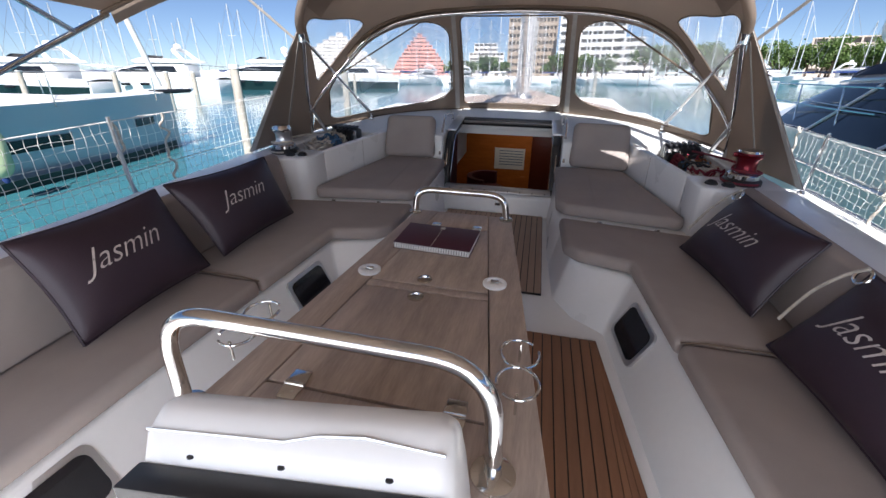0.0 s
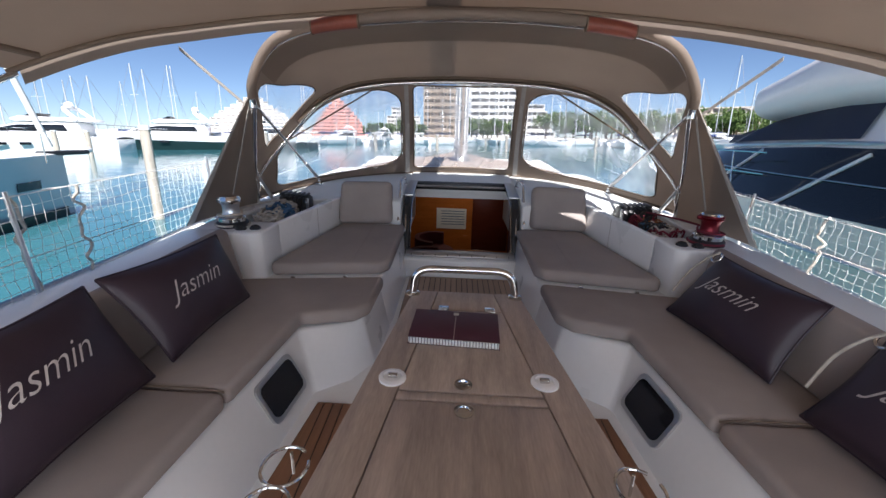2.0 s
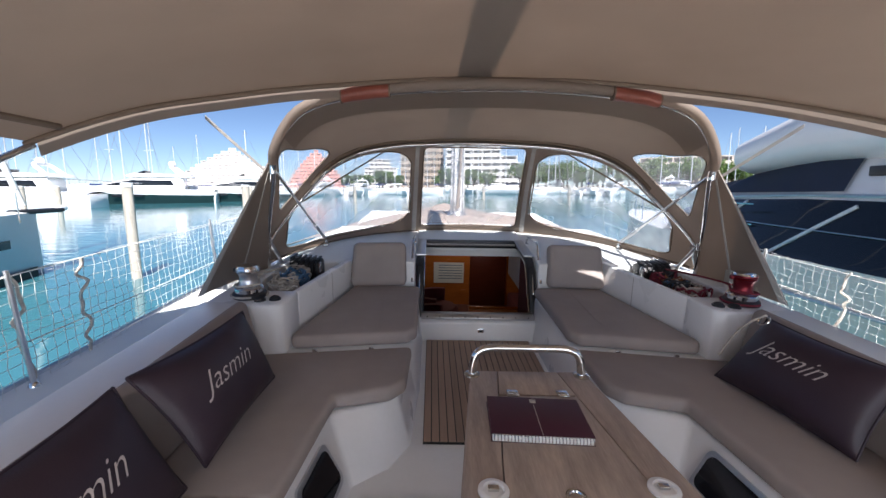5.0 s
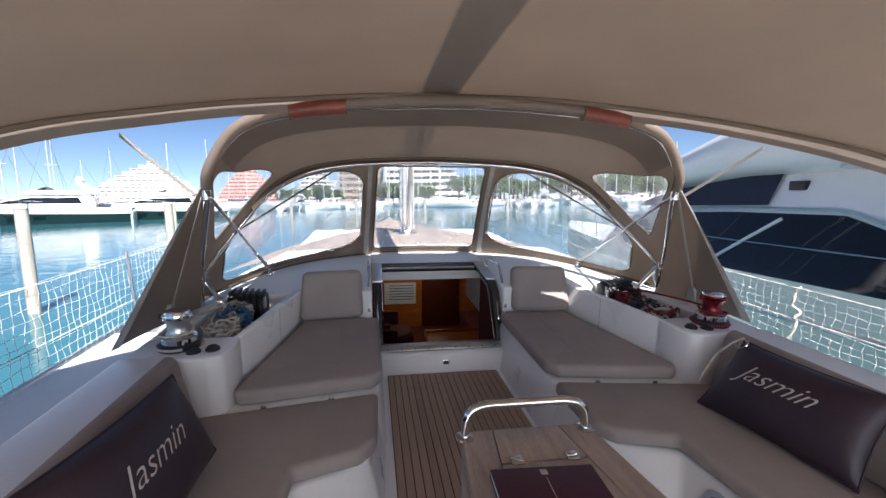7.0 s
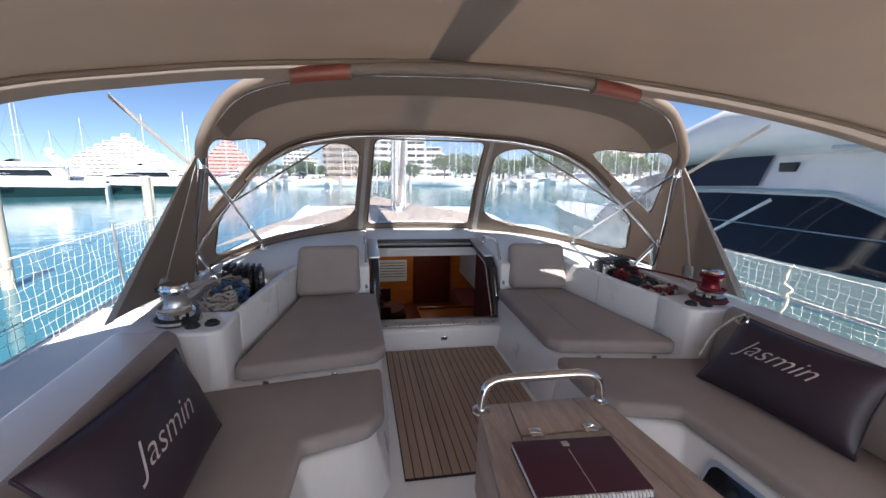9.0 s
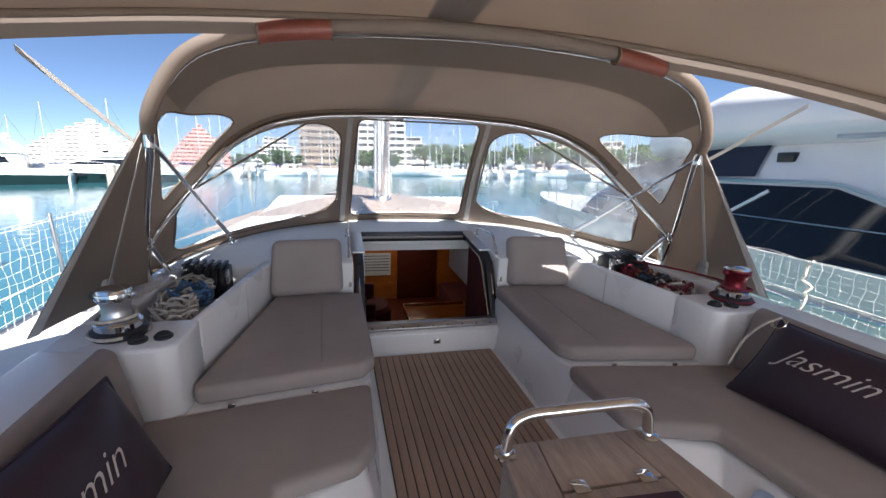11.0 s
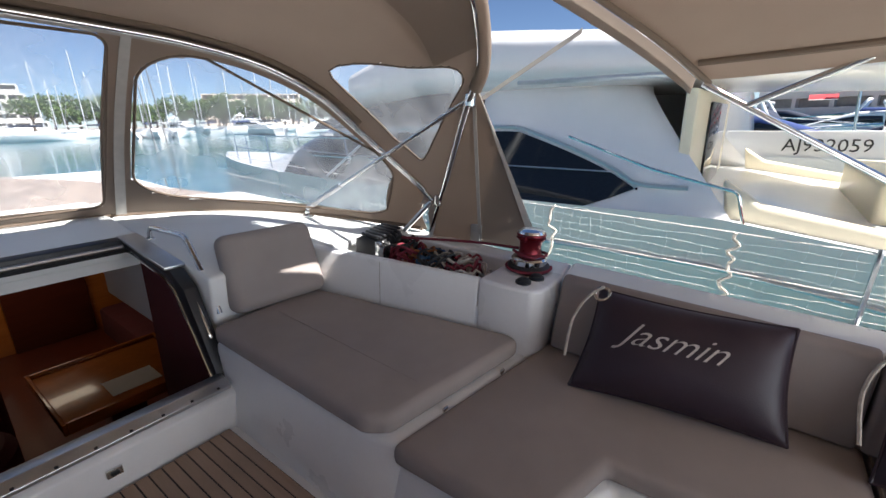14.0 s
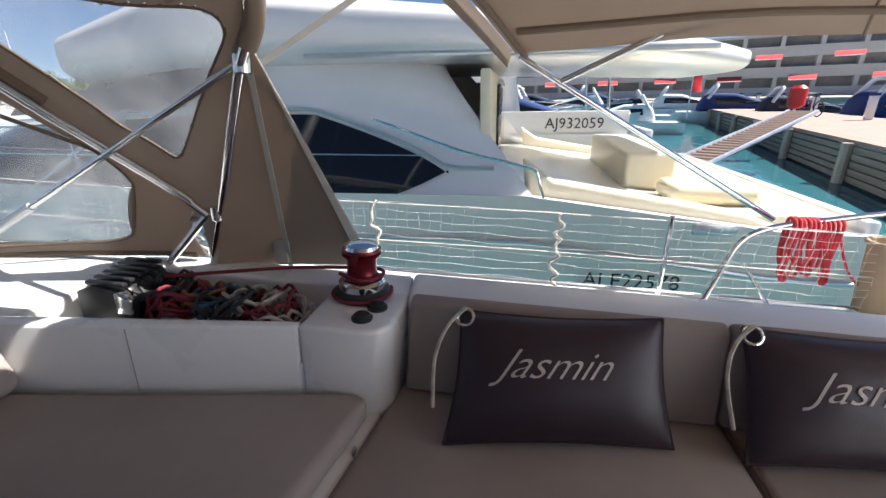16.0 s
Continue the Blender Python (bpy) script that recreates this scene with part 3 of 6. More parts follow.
def seat_cushions():
    for s in (1, -1):
        o = mirror([(0.485, 4.64), (0.475, 3.72), (0.53, 3.645), (1.21, 3.545), (1.235, 3.60), (1.035, 4.66)], s)
        c = thing("seat_cushion", "taupe cloth cushion on the forward cockpit seat", "cushion", (s * 0.8, 4.1, 0.34), "forward seat cushions")
        part("pad", prism(o, 0.342, 0.425, 0.03, 4), TAUPE, c)
        part("snap_tab", block(s * 0.75 - 0.015, s * 0.75 + 0.015, 3.59, 3.60, 0.30, 0.345, 0.004), STEEL, c)
        part("snap_tab", block(s * 1.08 - 0.015, s * 1.08 + 0.015, 3.545, 3.555, 0.30, 0.345, 0.004), STEEL, c)
        part("stitch_seam", tube([(s * 0.72, 3.70, 0.4255), (s * 0.73, 4.05, 0.4265), (s * 0.745, 4.55, 0.4265)], 0.0016, 5), TAUPE, c)
        b = thing("backrest_cushion", "taupe cloth backrest cushion leaning on the coachroof", "cushion", (s * 0.83, 4.72, 0.43), "backrest cushions")
        bm = prism(mirror([(0.60, 0.0), (1.07, 0.0), (1.05, 0.37), (0.61, 0.37)], s), 0, 0.115, 0.048, 5)
        m = Matrix.Translation((0, 4.615, 0.427)) @ pose(0, 0, 0, 74, 0, 0) @ Matrix.Translation((0, 0, -0.10))
        for v in bm.verts:
            v.co = m @ v.co
            v.co.y += 0.10 * (0.8 - abs(v.co.x))
        part("pad", bm, TAUPE, b)
        e1 = mirror([(0.505, 3.63), (0.515, 3.22), (0.585, 3.13), (0.85, 3.06), (0.905, 2.42), (1.42, 2.42), (1.43, 3.49), (1.2, 3.525)], s)
        q = thing("bench_cushion", "taupe cloth L-shaped bench cushion", "cushion", (s * 1.0, 3.0, 0.26), "bench cushions")
        part("pad", prism(e1, 0.262, 0.345, 0.03, 4), TAUPE, q)
        e2 = mirror([(0.907, 2.41), (0.96, 1.80), (1.01, 1.05), (1.42, 1.05), (1.42, 2.41)], s)
        q2 = thing("bench_cushion", "taupe cloth straight bench cushion", "cushion", (s * 1.2, 1.7, 0.26), "bench cushions")
        part("pad", prism(e2, 0.262, 0.345, 0.03, 4), TAUPE, q2)
        part("piping", tube([(s * 0.915, 2.412, 0.335), (s * 1.0, 2.412, 0.346), (s * 1.42, 2.412, 0.346)], 0.004, 6), CANVAS_DK, q2)
        for y0, y1 in ((2.45, 3.47), (1.40, 2.44)):
            r = thing("back_cushion", "taupe cloth back pad along the coaming", "cushion", (s * 1.42, (y0 + y1) / 2, 0.35), "back pads")
            part("pad", extruded([(s * 1.36, 0.348), (s * 1.415, 0.348), (s * 1.453, 0.45), (s * 1.485, 0.665), (s * 1.455, 0.675), (s * 1.42, 0.655)], "y", y0, y1, 0.018, 3), TAUPE, r)


seat_cushions()


def lettering(text, size):
    """The word as a flat mesh, its middle at the origin."""
    cu = bpy.data.curves.new("word", "FONT")
    cu.body, cu.size, cu.shear, cu.align_x, cu.align_y = text, size, 0.6, "CENTER", "CENTER"
    cu.offset = -0.0012
    cu.resolution_u = 4
    cu.space_character = 0.98
    ob = bpy.data.objects.new("word", cu)
    me = ob.to_mesh()
    bm = bmesh.new()
    bm.from_mesh(me)
    ob.to_mesh_clear()
    bpy.data.objects.remove(ob)
    return bm


def pillow(corners, label, flip=False, word=True, loop=True):
    """A plump pillow through four corners (top left, top right, bottom right, bottom left as one faces it)."""
    tl, tr, br, bl = [Vector(p) for p in corners]
    normal = ((tr - tl).cross(bl - tl)).normalized()
    if normal.dot(Vector((0, 2.5, 1.2)) - (tl + br) / 2) < 0:
        normal = -normal
    w = (tr - tl).length

    def depth(u, v):
        a = max(0.0, 1 - abs(2 * u - 1) ** 2.6) * max(0.0, 1 - abs(2 * v - 1) ** 2.6)
        return 0.085 * a ** 0.55

    def flat(u, v):
        pinch = 0.018 * (math.sin(math.pi * u) * (abs(2 * v - 1) ** 4) + 0)
        u2 = 0.5 + (u - 0.5) * (1 - 0.05 * math.sin(math.pi * v))
        v2 = 0.5 + (v - 0.5) * (1 - 0.07 * math.sin(math.pi * u))
        return lerp(lerp(tl, tr, u2), lerp(bl, br, u2), v2)

    def wrinkle(u, v):
        p = flat(u, v)
        edge = (abs(2 * u - 1) ** 6 + abs(2 * v - 1) ** 6)
        return 0.010 * noise.noise(p * 5.0) + 0.012 * edge * noise.noise(p * 14.0)

    ob = thing("pillow", label, "pillow", ((tl + br) / 2)[:2] + (min(bl.z, br.z),), "boat-name pillows")
    us = steps_of(0, 1, 40)
    vs = steps_of(0, 1, 28)
    front = sheet(lambda u, v: flat(u, v) + normal * (depth(u, v) + 0.05 + wrinkle(u, v) * (depth(u, v) * 12)), us, vs)
    back = sheet(lambda u, v: flat(u, v) + normal * (0.05 - 0.6 * depth(u, v)), us, vs)
    me = bpy.data.meshes.new("tmp")
    back.to_mesh(me)
    back.free()
    front.from_mesh(me)
    bpy.data.meshes.remove(me)
    bmesh.ops.remove_doubles(front, verts=front.verts, dist=0.002)
    body = part("cover", front, PURPLE, ob)
    ring = [(u, 0) for u in steps_of(0, 1, 20)] + [(1, v) for v in steps_of(0, 1, 14)] + [(u, 1) for u in steps_of(1, 0, 20)] + [(0, v) for v in steps_of(1, 0, 14)]
    part("piping", tube([flat(u, v) + normal * 0.05 for u, v in ring], 0.005, 6, True), PURPLE, ob)
    if word:
        bm = lettering("Jasmin", 0.128)
        hh = (bl - tl).length
        for vert in bm.verts:
            u, v = 0.44 + vert.co.x / w, 0.40 - vert.co.y / hh
            vert.co = flat(u, v) + normal * (depth(u, v) + 0.0535 + wrinkle(u, v) * (depth(u, v) * 12))
        part("lettering", bm, THREAD, ob, "pale embroidered word Jasmin")
    if loop:
        c = flat(0.02, 0.06) + normal * 0.075
        e = (tr - tl).normalized()
        f = (bl - tl).normalized()
        part("eyelet_ring", tube([c + e * 0.026 * math.cos(a) + f * 0.026 * math.sin(a) for a in steps_of(0, math.tau, 18)[:-1]], 0.006, 8, True), STEEL, ob, "steel eyelet ring")
        part("cord", tube(curve_through([c + f * -0.03 + normal * 0.01, c - e * 0.05 + f * 0.03, c - e * 0.075 + f * 0.13, c - e * 0.06 + f * 0.27]), 0.006, 6), GREYROPE, ob, "grey cord loop")
    return ob


pillow([(1.40, 3.29, 0.655), (1.45, 2.67, 0.665), (1.27, 2.63, 0.335), (1.18, 3.30, 0.325)], "dark plum vinyl pillow embroidered Jasmin, on the bench")
pillow([(1.45, 2.44, 0.665), (1.47, 1.80, 0.665), (1.30, 1.78, 0.335), (1.25, 2.44, 0.335)], "dark plum vinyl pillow embroidered Jasmin, leaning on the coaming")
pillow([(-1.405, 2.46, 0.735), (-1.335, 3.13, 0.715), (-1.22, 3.17, 0.355), (-1.22, 2.52, 0.365)], "dark plum vinyl pillow embroidered Jasmin, on the port bench", loop=False)
pillow([(-1.41, 1.80, 0.735), (-1.415, 2.41, 0.73), (-1.24, 2.43, 0.355), (-1.24, 1.80, 0.355)], "dark plum vinyl pillow embroidered Jasmin, in the bench corner", loop=False)

# ---- cockpit table ----
TZ = 0.632


def table():
    t = thing("cockpit_table", "weathered teak cockpit table on a white pedestal", "table", (-0.01, 2.1, 0))
    def hw(y):
        return 0.228 + (2.76 - y) * 0.123
    n = 12
    ys = steps_of(1.40, 2.78, n)
    def strip(x0f, x1f, ya, yb, z0, z1, b=0.004):
        return prism([(x0f(ya), ya), (x1f(ya), ya), (x1f(yb), yb), (x0f(yb), yb)], z0, z1, b, 2)
    e = 0.003
    part("border", strip(lambda y: -hw(y), lambda y: -hw(y) + 0.105, 1.40, 2.78, TZ - 0.035, TZ), TEAK_T, t, "teak side border")
    part("border", strip(lambda y: hw(y) - 0.105, lambda y: hw(y), 1.40, 2.78, TZ - 0.035, TZ), TEAK_T, t, "teak side border")
    def in0(y):
        return -hw(y) + 0.105 + e
    def in1(y):
        return hw(y) - 0.105 - e
    part("end_board", strip(in0, in1, 1.40, 1.585, TZ - 0.035, TZ), TEAK_T, t)
    part("large_lid", strip(in0, in1, 1.592, 2.055, TZ - 0.035, TZ), TEAK_T, t)
    part("cross_board", strip(in0, in1, 2.062, 2.095, TZ - 0.035, TZ), TEAK_T, t)
    part("small_lid", strip(in0, in1, 2.102, 2.60, TZ - 0.035, TZ), TEAK_T, t)
    part("end_board", strip(in0, in1, 2.607, 2.78, TZ - 0.035, TZ), TEAK_T, t)
    part("core", strip(lambda y: -hw(y) + 0.02, lambda y: hw(y) - 0.02, 1.42, 2.76, TZ - 0.055, TZ - 0.03, 0), CAULK, t, "black joint filler")
    part("pedestal", prism([(-0.28, 1.45), (0.28, 1.45), (0.17, 2.70), (-0.17, 2.70)], -0.012, TZ - 0.055, 0.03, 3), GEL, t, "white moulded pedestal")
    part("drop_leaf", strip(lambda y: -hw(y) - 0.005, lambda y: -hw(y) + 0.012, 1.42, 2.74, 0.33, TZ - 0.03), TEAK_T, t, "folded teak leaf")
    part("drop_leaf", strip(lambda y: hw(y) - 0.012, lambda y: hw(y) + 0.005, 1.42, 2.74, 0.33, TZ - 0.03), TEAK_T, t, "folded teak leaf")
    for x, y in ((-0.02, 2.133), (-0.02, 2.022)):
        part("lid_latch", turned([(0.026, 0), (0.026, 0.004), (0.018, 0.005), (0.016, 0.001), (0.002, 0.001)], (x, y, TZ), 20), STEEL, t, "flush steel latch")
    for x, y in ((-0.225, 2.148), (0.215, 2.162)):
        lamp = part("cup_ring", turned([(0.040, 0), (0.040, 0.006), (0.028, 0.009), (0.026, 0.002), (0.002, 0.002)], (x, y, TZ), 24), GEL, t, "white flush ring fitting")
        part("insert", block(x - 0.014, x + 0.014, y - 0.004, y + 0.012, TZ + 0.002, TZ + 0.012, 0.002), STEEL, lamp)
    for x, y in ((-0.19, 1.59), (0.19, 1.59)):
        h = part("hinge", prism([(x - 0.022, y - 0.045), (x + 0.022, y - 0.045), (x + 0.026, y), (x + 0.022, y + 0.045), (x - 0.022, y + 0.045), (x - 0.026, y)], TZ, TZ + 0.004, 0.0015, 2), STEEL, t, "polished steel hinge")
        part("hinge_pin", tube([(x - 0.024, y, TZ + 0.004), (x + 0.024, y, TZ + 0.004)], 0.005, 8), STEEL, h)
    for x in (-0.09, 0.09):
        part("hinge", block(x - 0.02, x + 0.02, 2.59, 2.63, TZ, TZ + 0.005, 0.0015), STEEL, t, "small steel hinge")
    # grab rails
    a = part("grab_rail", tube(rounded_line([(-0.225, 2.745, TZ), (-0.215, 2.745, TZ + 0.115), (0.19, 2.745, TZ + 0.115), (0.205, 2.745, TZ)], 0.08, 8), 0.0155, 14), STEEL, t, "polished steel grab rail")
    for x in (-0.225, 0.205):
        part("rail_foot", turned([(0.030, 0), (0.030, 0.006), (0.018, 0.010)], (x, 2.745, TZ), 20), STEEL, a)
    b = part("grab_rail", tube(rounded_line([(-0.385, 1.475, TZ), (-0.375, 1.475, TZ + 0.255), (0.275, 1.475, TZ + 0.255), (0.285, 1.475, TZ)], 0.12, 10), 0.0165, 16), STEEL, t, "large polished steel grab rail")
    for x in (-0.385, 0.285):
        part("rail_foot", turned([(0.042, 0), (0.042, 0.006), (0.02, 0.012)], (x, 1.475, TZ), 24), STEEL, b)
    # wire cup holders: two open rings on a stem
    for s, x0 in ((1, 0.315), (-1, -0.385)):
        bmw = bmesh.new()
        for yy, turn_ in ((1.765, 0.0), (1.665, math.pi)):
            tube([(x0 + 0.046 * math.cos(a), yy + 0.05 * math.sin(a), TZ + 0.055) for a in steps_of(turn_ + 0.9, turn_ + 6.6, 26)], 0.0035, 8, False, bmw)
        holder = part("cup_holder", bmw, STEEL, t, "bent steel wire cup holder")
        for yy in (1.80, 1.63):
            part("stem", tube([(x0, yy, TZ), (x0, yy, TZ + 0.055)], 0.0035, 8), STEEL, holder)


table()


def booklet():
    b = thing("spiral_notebook", "dark burgundy spiral-bound notebook lying on the table", "notebook", (-0.03, 2.44, TZ))
    m = Matrix.Translation((-0.045, 2.44, TZ)) @ pose(0, 0, 0, 0, 0, -3)
    def put(bm):
        for v in bm.verts:
            v.co = m @ v.co
        return bm
    part("page_block", put(block(-0.150, 0.150, -0.105, 0.102, 0.003, 0.022)), PAPER, b, "white pages")
    part("cover", put(block(-0.153, 0.153, -0.100, 0.105, 0.022, 0.025, 0.001)), BOOKM, b)
    part("back_cover", put(block(-0.153, 0.153, -0.105, 0.105, 0.0, 0.003)), BOOKM, b)
    part("crease", put(block(-0.001, 0.001, -0.098, 0.06, 0.025, 0.0258)), GREYROPE, b, "pale embossed line")
    part("emblem", put(block(-0.010, 0.010, 0.072, 0.092, 0.025, 0.0262)), GREYROPE, b, "small pale square emblem")
    for k in range(30):
        x = -0.145 + 0.01 * k
        part("ring", put(tube([(x, -0.104 + 0.010 * math.cos(a), 0.013 + 0.013 * math.sin(a)) for a in steps_of(0, math.tau, 8)[:-1]], 0.0015, 5, True)), STEEL, b)


booklet()


def plotter_pod():
    p = thing("chartplotter_pod", "white instrument pod with a black chartplotter, behind the table rail", "instrument pod", (0.10, 1.27, 0.0))
    m = Matrix.Translation((0.0, 1.335, 0.770)) @ pose(0, 0, 0, 0, -6, 3) @ Matrix.Diagonal((1, 0.68, 1, 1))
    def put(bm):
        for v in bm.verts:
            v.co = m @ v.co
        return bm
    shell = [(-0.13, -0.32), (-0.10, 0.015), (-0.05, 0.065), (0.02, 0.085), (0.085, 0.06), (0.11, -0.02), (0.11, -0.32)]
    part("shell", put(extruded(shell, "x", -0.245, 0.245, 0.028, 4)), GEL, p, "white glossy moulded shell")
    part("seam", put(tube([(-0.235, -0.045, 0.066), (0.0, -0.045, 0.067), (0.05, -0.03, 0.072), (0.12, -0.025, 0.074), (0.235, -0.04, 0.067)], 0.003, 6)), ALU, p, "grey moulding seam")
    for x in (-0.15, 0.0, 0.16):
        part("screw", put(turned([(0.006, 0), (0.005, 0.003)], (x, -0.075, 0.040), 10)), BLACK, p)
    part("badge", put(block(0.10, 0.155, -0.104, -0.092, 0.016, 0.030, 0.003)), ALU, p, "small oval maker's badge")
    bez = part("bezel", put(extruded([(-0.215, -0.36), (-0.115, -0.36), (-0.085, 0.030), (-0.155, 0.036)], "x", -0.24, 0.24, 0.006)), BLACK, p, "black chartplotter bezel")
    part("display", put(extruded([(-0.218, -0.34), (-0.20, -0.34), (-0.153, 0.005), (-0.169, 0.005)], "x", -0.205, 0.205, 0.001)), SCREEN, bez, "dark glass display")
    part("chart", put(extruded([(-0.220, -0.33), (-0.20, -0.33), (-0.160, -0.02), (-0.176, -0.02)], "x", -0.195, 0.06, 0.0005)), CHART, bez, "yellow and green chart image")
    part("column", prism([(-0.16, 1.17), (0.20, 1.17), (0.18, 1.40), (-0.14, 1.40)], -0.012, 0.52, 0.03, 3), GEL, p, "white steering pedestal")


plotter_pod()

# seat-front lockers
for s, px_, py_ in ((1, 0.835, 2.72), (-1, 0.835, 2.72), (-1, 0.955, 1.42)):
    w_ = thing("seat_locker_window", "dark oval-cornered port in the seat front", "port window", (s * px_, py_, 0.05), "seat front ports")
    m = Matrix.Translation((s * px_, py_, 0.135)) @ pose(0, 0, 0, 0, 0, s * 5) @ pose(0, 0, 0, 0, s * 27.5, 0)
    for nm, hw_, hh_, d0, d1, mt in (("port_frame", 0.155, 0.10, -0.03, 0.008, ALU), ("pane", 0.135, 0.08, -0.03, 0.012, SMOKE)):
        rc = 0.035
        rim = [(cx_ * (hw_ - rc) + rc * math.cos(radians(a0 + 15 * k)), cy_ * (hh_ - rc) + rc * math.sin(radians(a0 + 15 * k))) for cx_, cy_, a0 in ((1, 1, 0), (-1, 1, 90), (-1, -1, 180), (1, -1, 270)) for k in range(7)]
        bm = prism(rim, d0, d1)
        for v in bm.verts:
            v.co = m @ Vector((-s * v.co.z, v.co.x, v.co.y))
        part(nm, bm, mt, w_)

# ---- sprayhood (dodger) ----
AFT = [(1.645, 4.36, 0.62), (1.60, 4.25, 0.88), (1.43, 4.0, 1.36), (1.37, 3.90, 1.52), (1.235, 3.84, 1.70), (1.07, 3.80, 1.79), (0.80, 3.77, 1.845), (0.40, 3.74, 1.875), (0.0, 3.73, 1.885)]
FORE = [(1.60, 4.34, 0.88), (1.555, 4.42, 0.972), (1.475, 4.54, 1.10), (1.393, 4.64, 1.215), (1.25, 4.81, 1.41), (1.04, 4.94, 1.54), (0.755, 5.0, 1.605), (0.46, 5.03, 1.63), (0.0, 5.05, 1.645)]
FOOT = [(1.67, 4.40, 0.66), (1.66, 4.56, 0.66), (1.62, 4.80, 0.655), (1.55, 5.0, 0.66), (1.42, 5.25, 0.665), (1.20, 5.48, 0.68), (0.90, 5.66, 0.70), (0.52, 5.78, 0.72), (0.0, 5.82, 0.73)]


def bow_line(half):
    full = half + [(-p[0], p[1], p[2]) for p in half[-2::-1]]
    return curve_through(full, 10)


AFT_L, FORE_L, FOOT_L = bow_line(AFT), bow_line(FORE), bow_line(FOOT)


def on(line, u):
    f = min(max(u, 0), 1) * (len(line) - 1)
    i = min(int(f), len(line) - 2)
    return lerp(line[i], line[i + 1], f - i)


def screen(u, v):
    """Windscreen: v 0 at the deck, 1 at the forward bow."""
    p = lerp(on(FOOT_L, u), on(FORE_L, u), v)
    return p + Vector((0, 0.05 * math.sin(math.pi * v), 0.015 * math.sin(math.pi * v)))


def top(u, v):
    """Roof and cheeks: v 0 at the forward bow, 1 at the aft bow."""
    p = lerp(on(FORE_L, u), on(AFT_L, u), v)
    rise = math.sin(math.pi * v) * max(0.0, 1 - abs(2 * u - 1) ** 3)
    return p + Vector((0, 0, 0.05 * rise))


def rounded_window(u0, u1, v0, v1, ru, rv):
    def inside(u, v):
        if not (u0 < u < u1 and v0 < v < v1):
            return False
        du = max(u0 + ru - u, u - (u1 - ru), 0) / ru
        dv = max(v0 + rv - v, v - (v1 - rv), 0) / rv
        return du * du + dv * dv <= 1
    outline = []
    for cu, cv, a0 in ((u1 - ru, v1 - rv, 0), (u0 + ru, v1 - rv, 90), (u0 + ru, v0 + rv, 180), (u1 - ru, v0 + rv, 270)):
        for k in range(9):
            a = radians(a0 + 90 * k / 8)
            outline.append((cu + ru * math.cos(a), cv + rv * math.sin(a)))
    return inside, outline


def polygon_window(corners, flip):
    """A window with a smooth free outline; flip puts it on the other side."""
    line = [(1 - q.x if flip else q.x, q.y) for q in curve_through([(u, v, 0) for u, v in corners], 5, True)]

    def inside(u, v):
        hit = False
        for (ua, va), (ub, vb) in zip(line, line[1:] + line[:1]):
            if (va > v) != (vb > v) and u < ua + (v - va) * (ub - ua) / (vb - va):
                hit = not hit
        return hit
    return inside, line


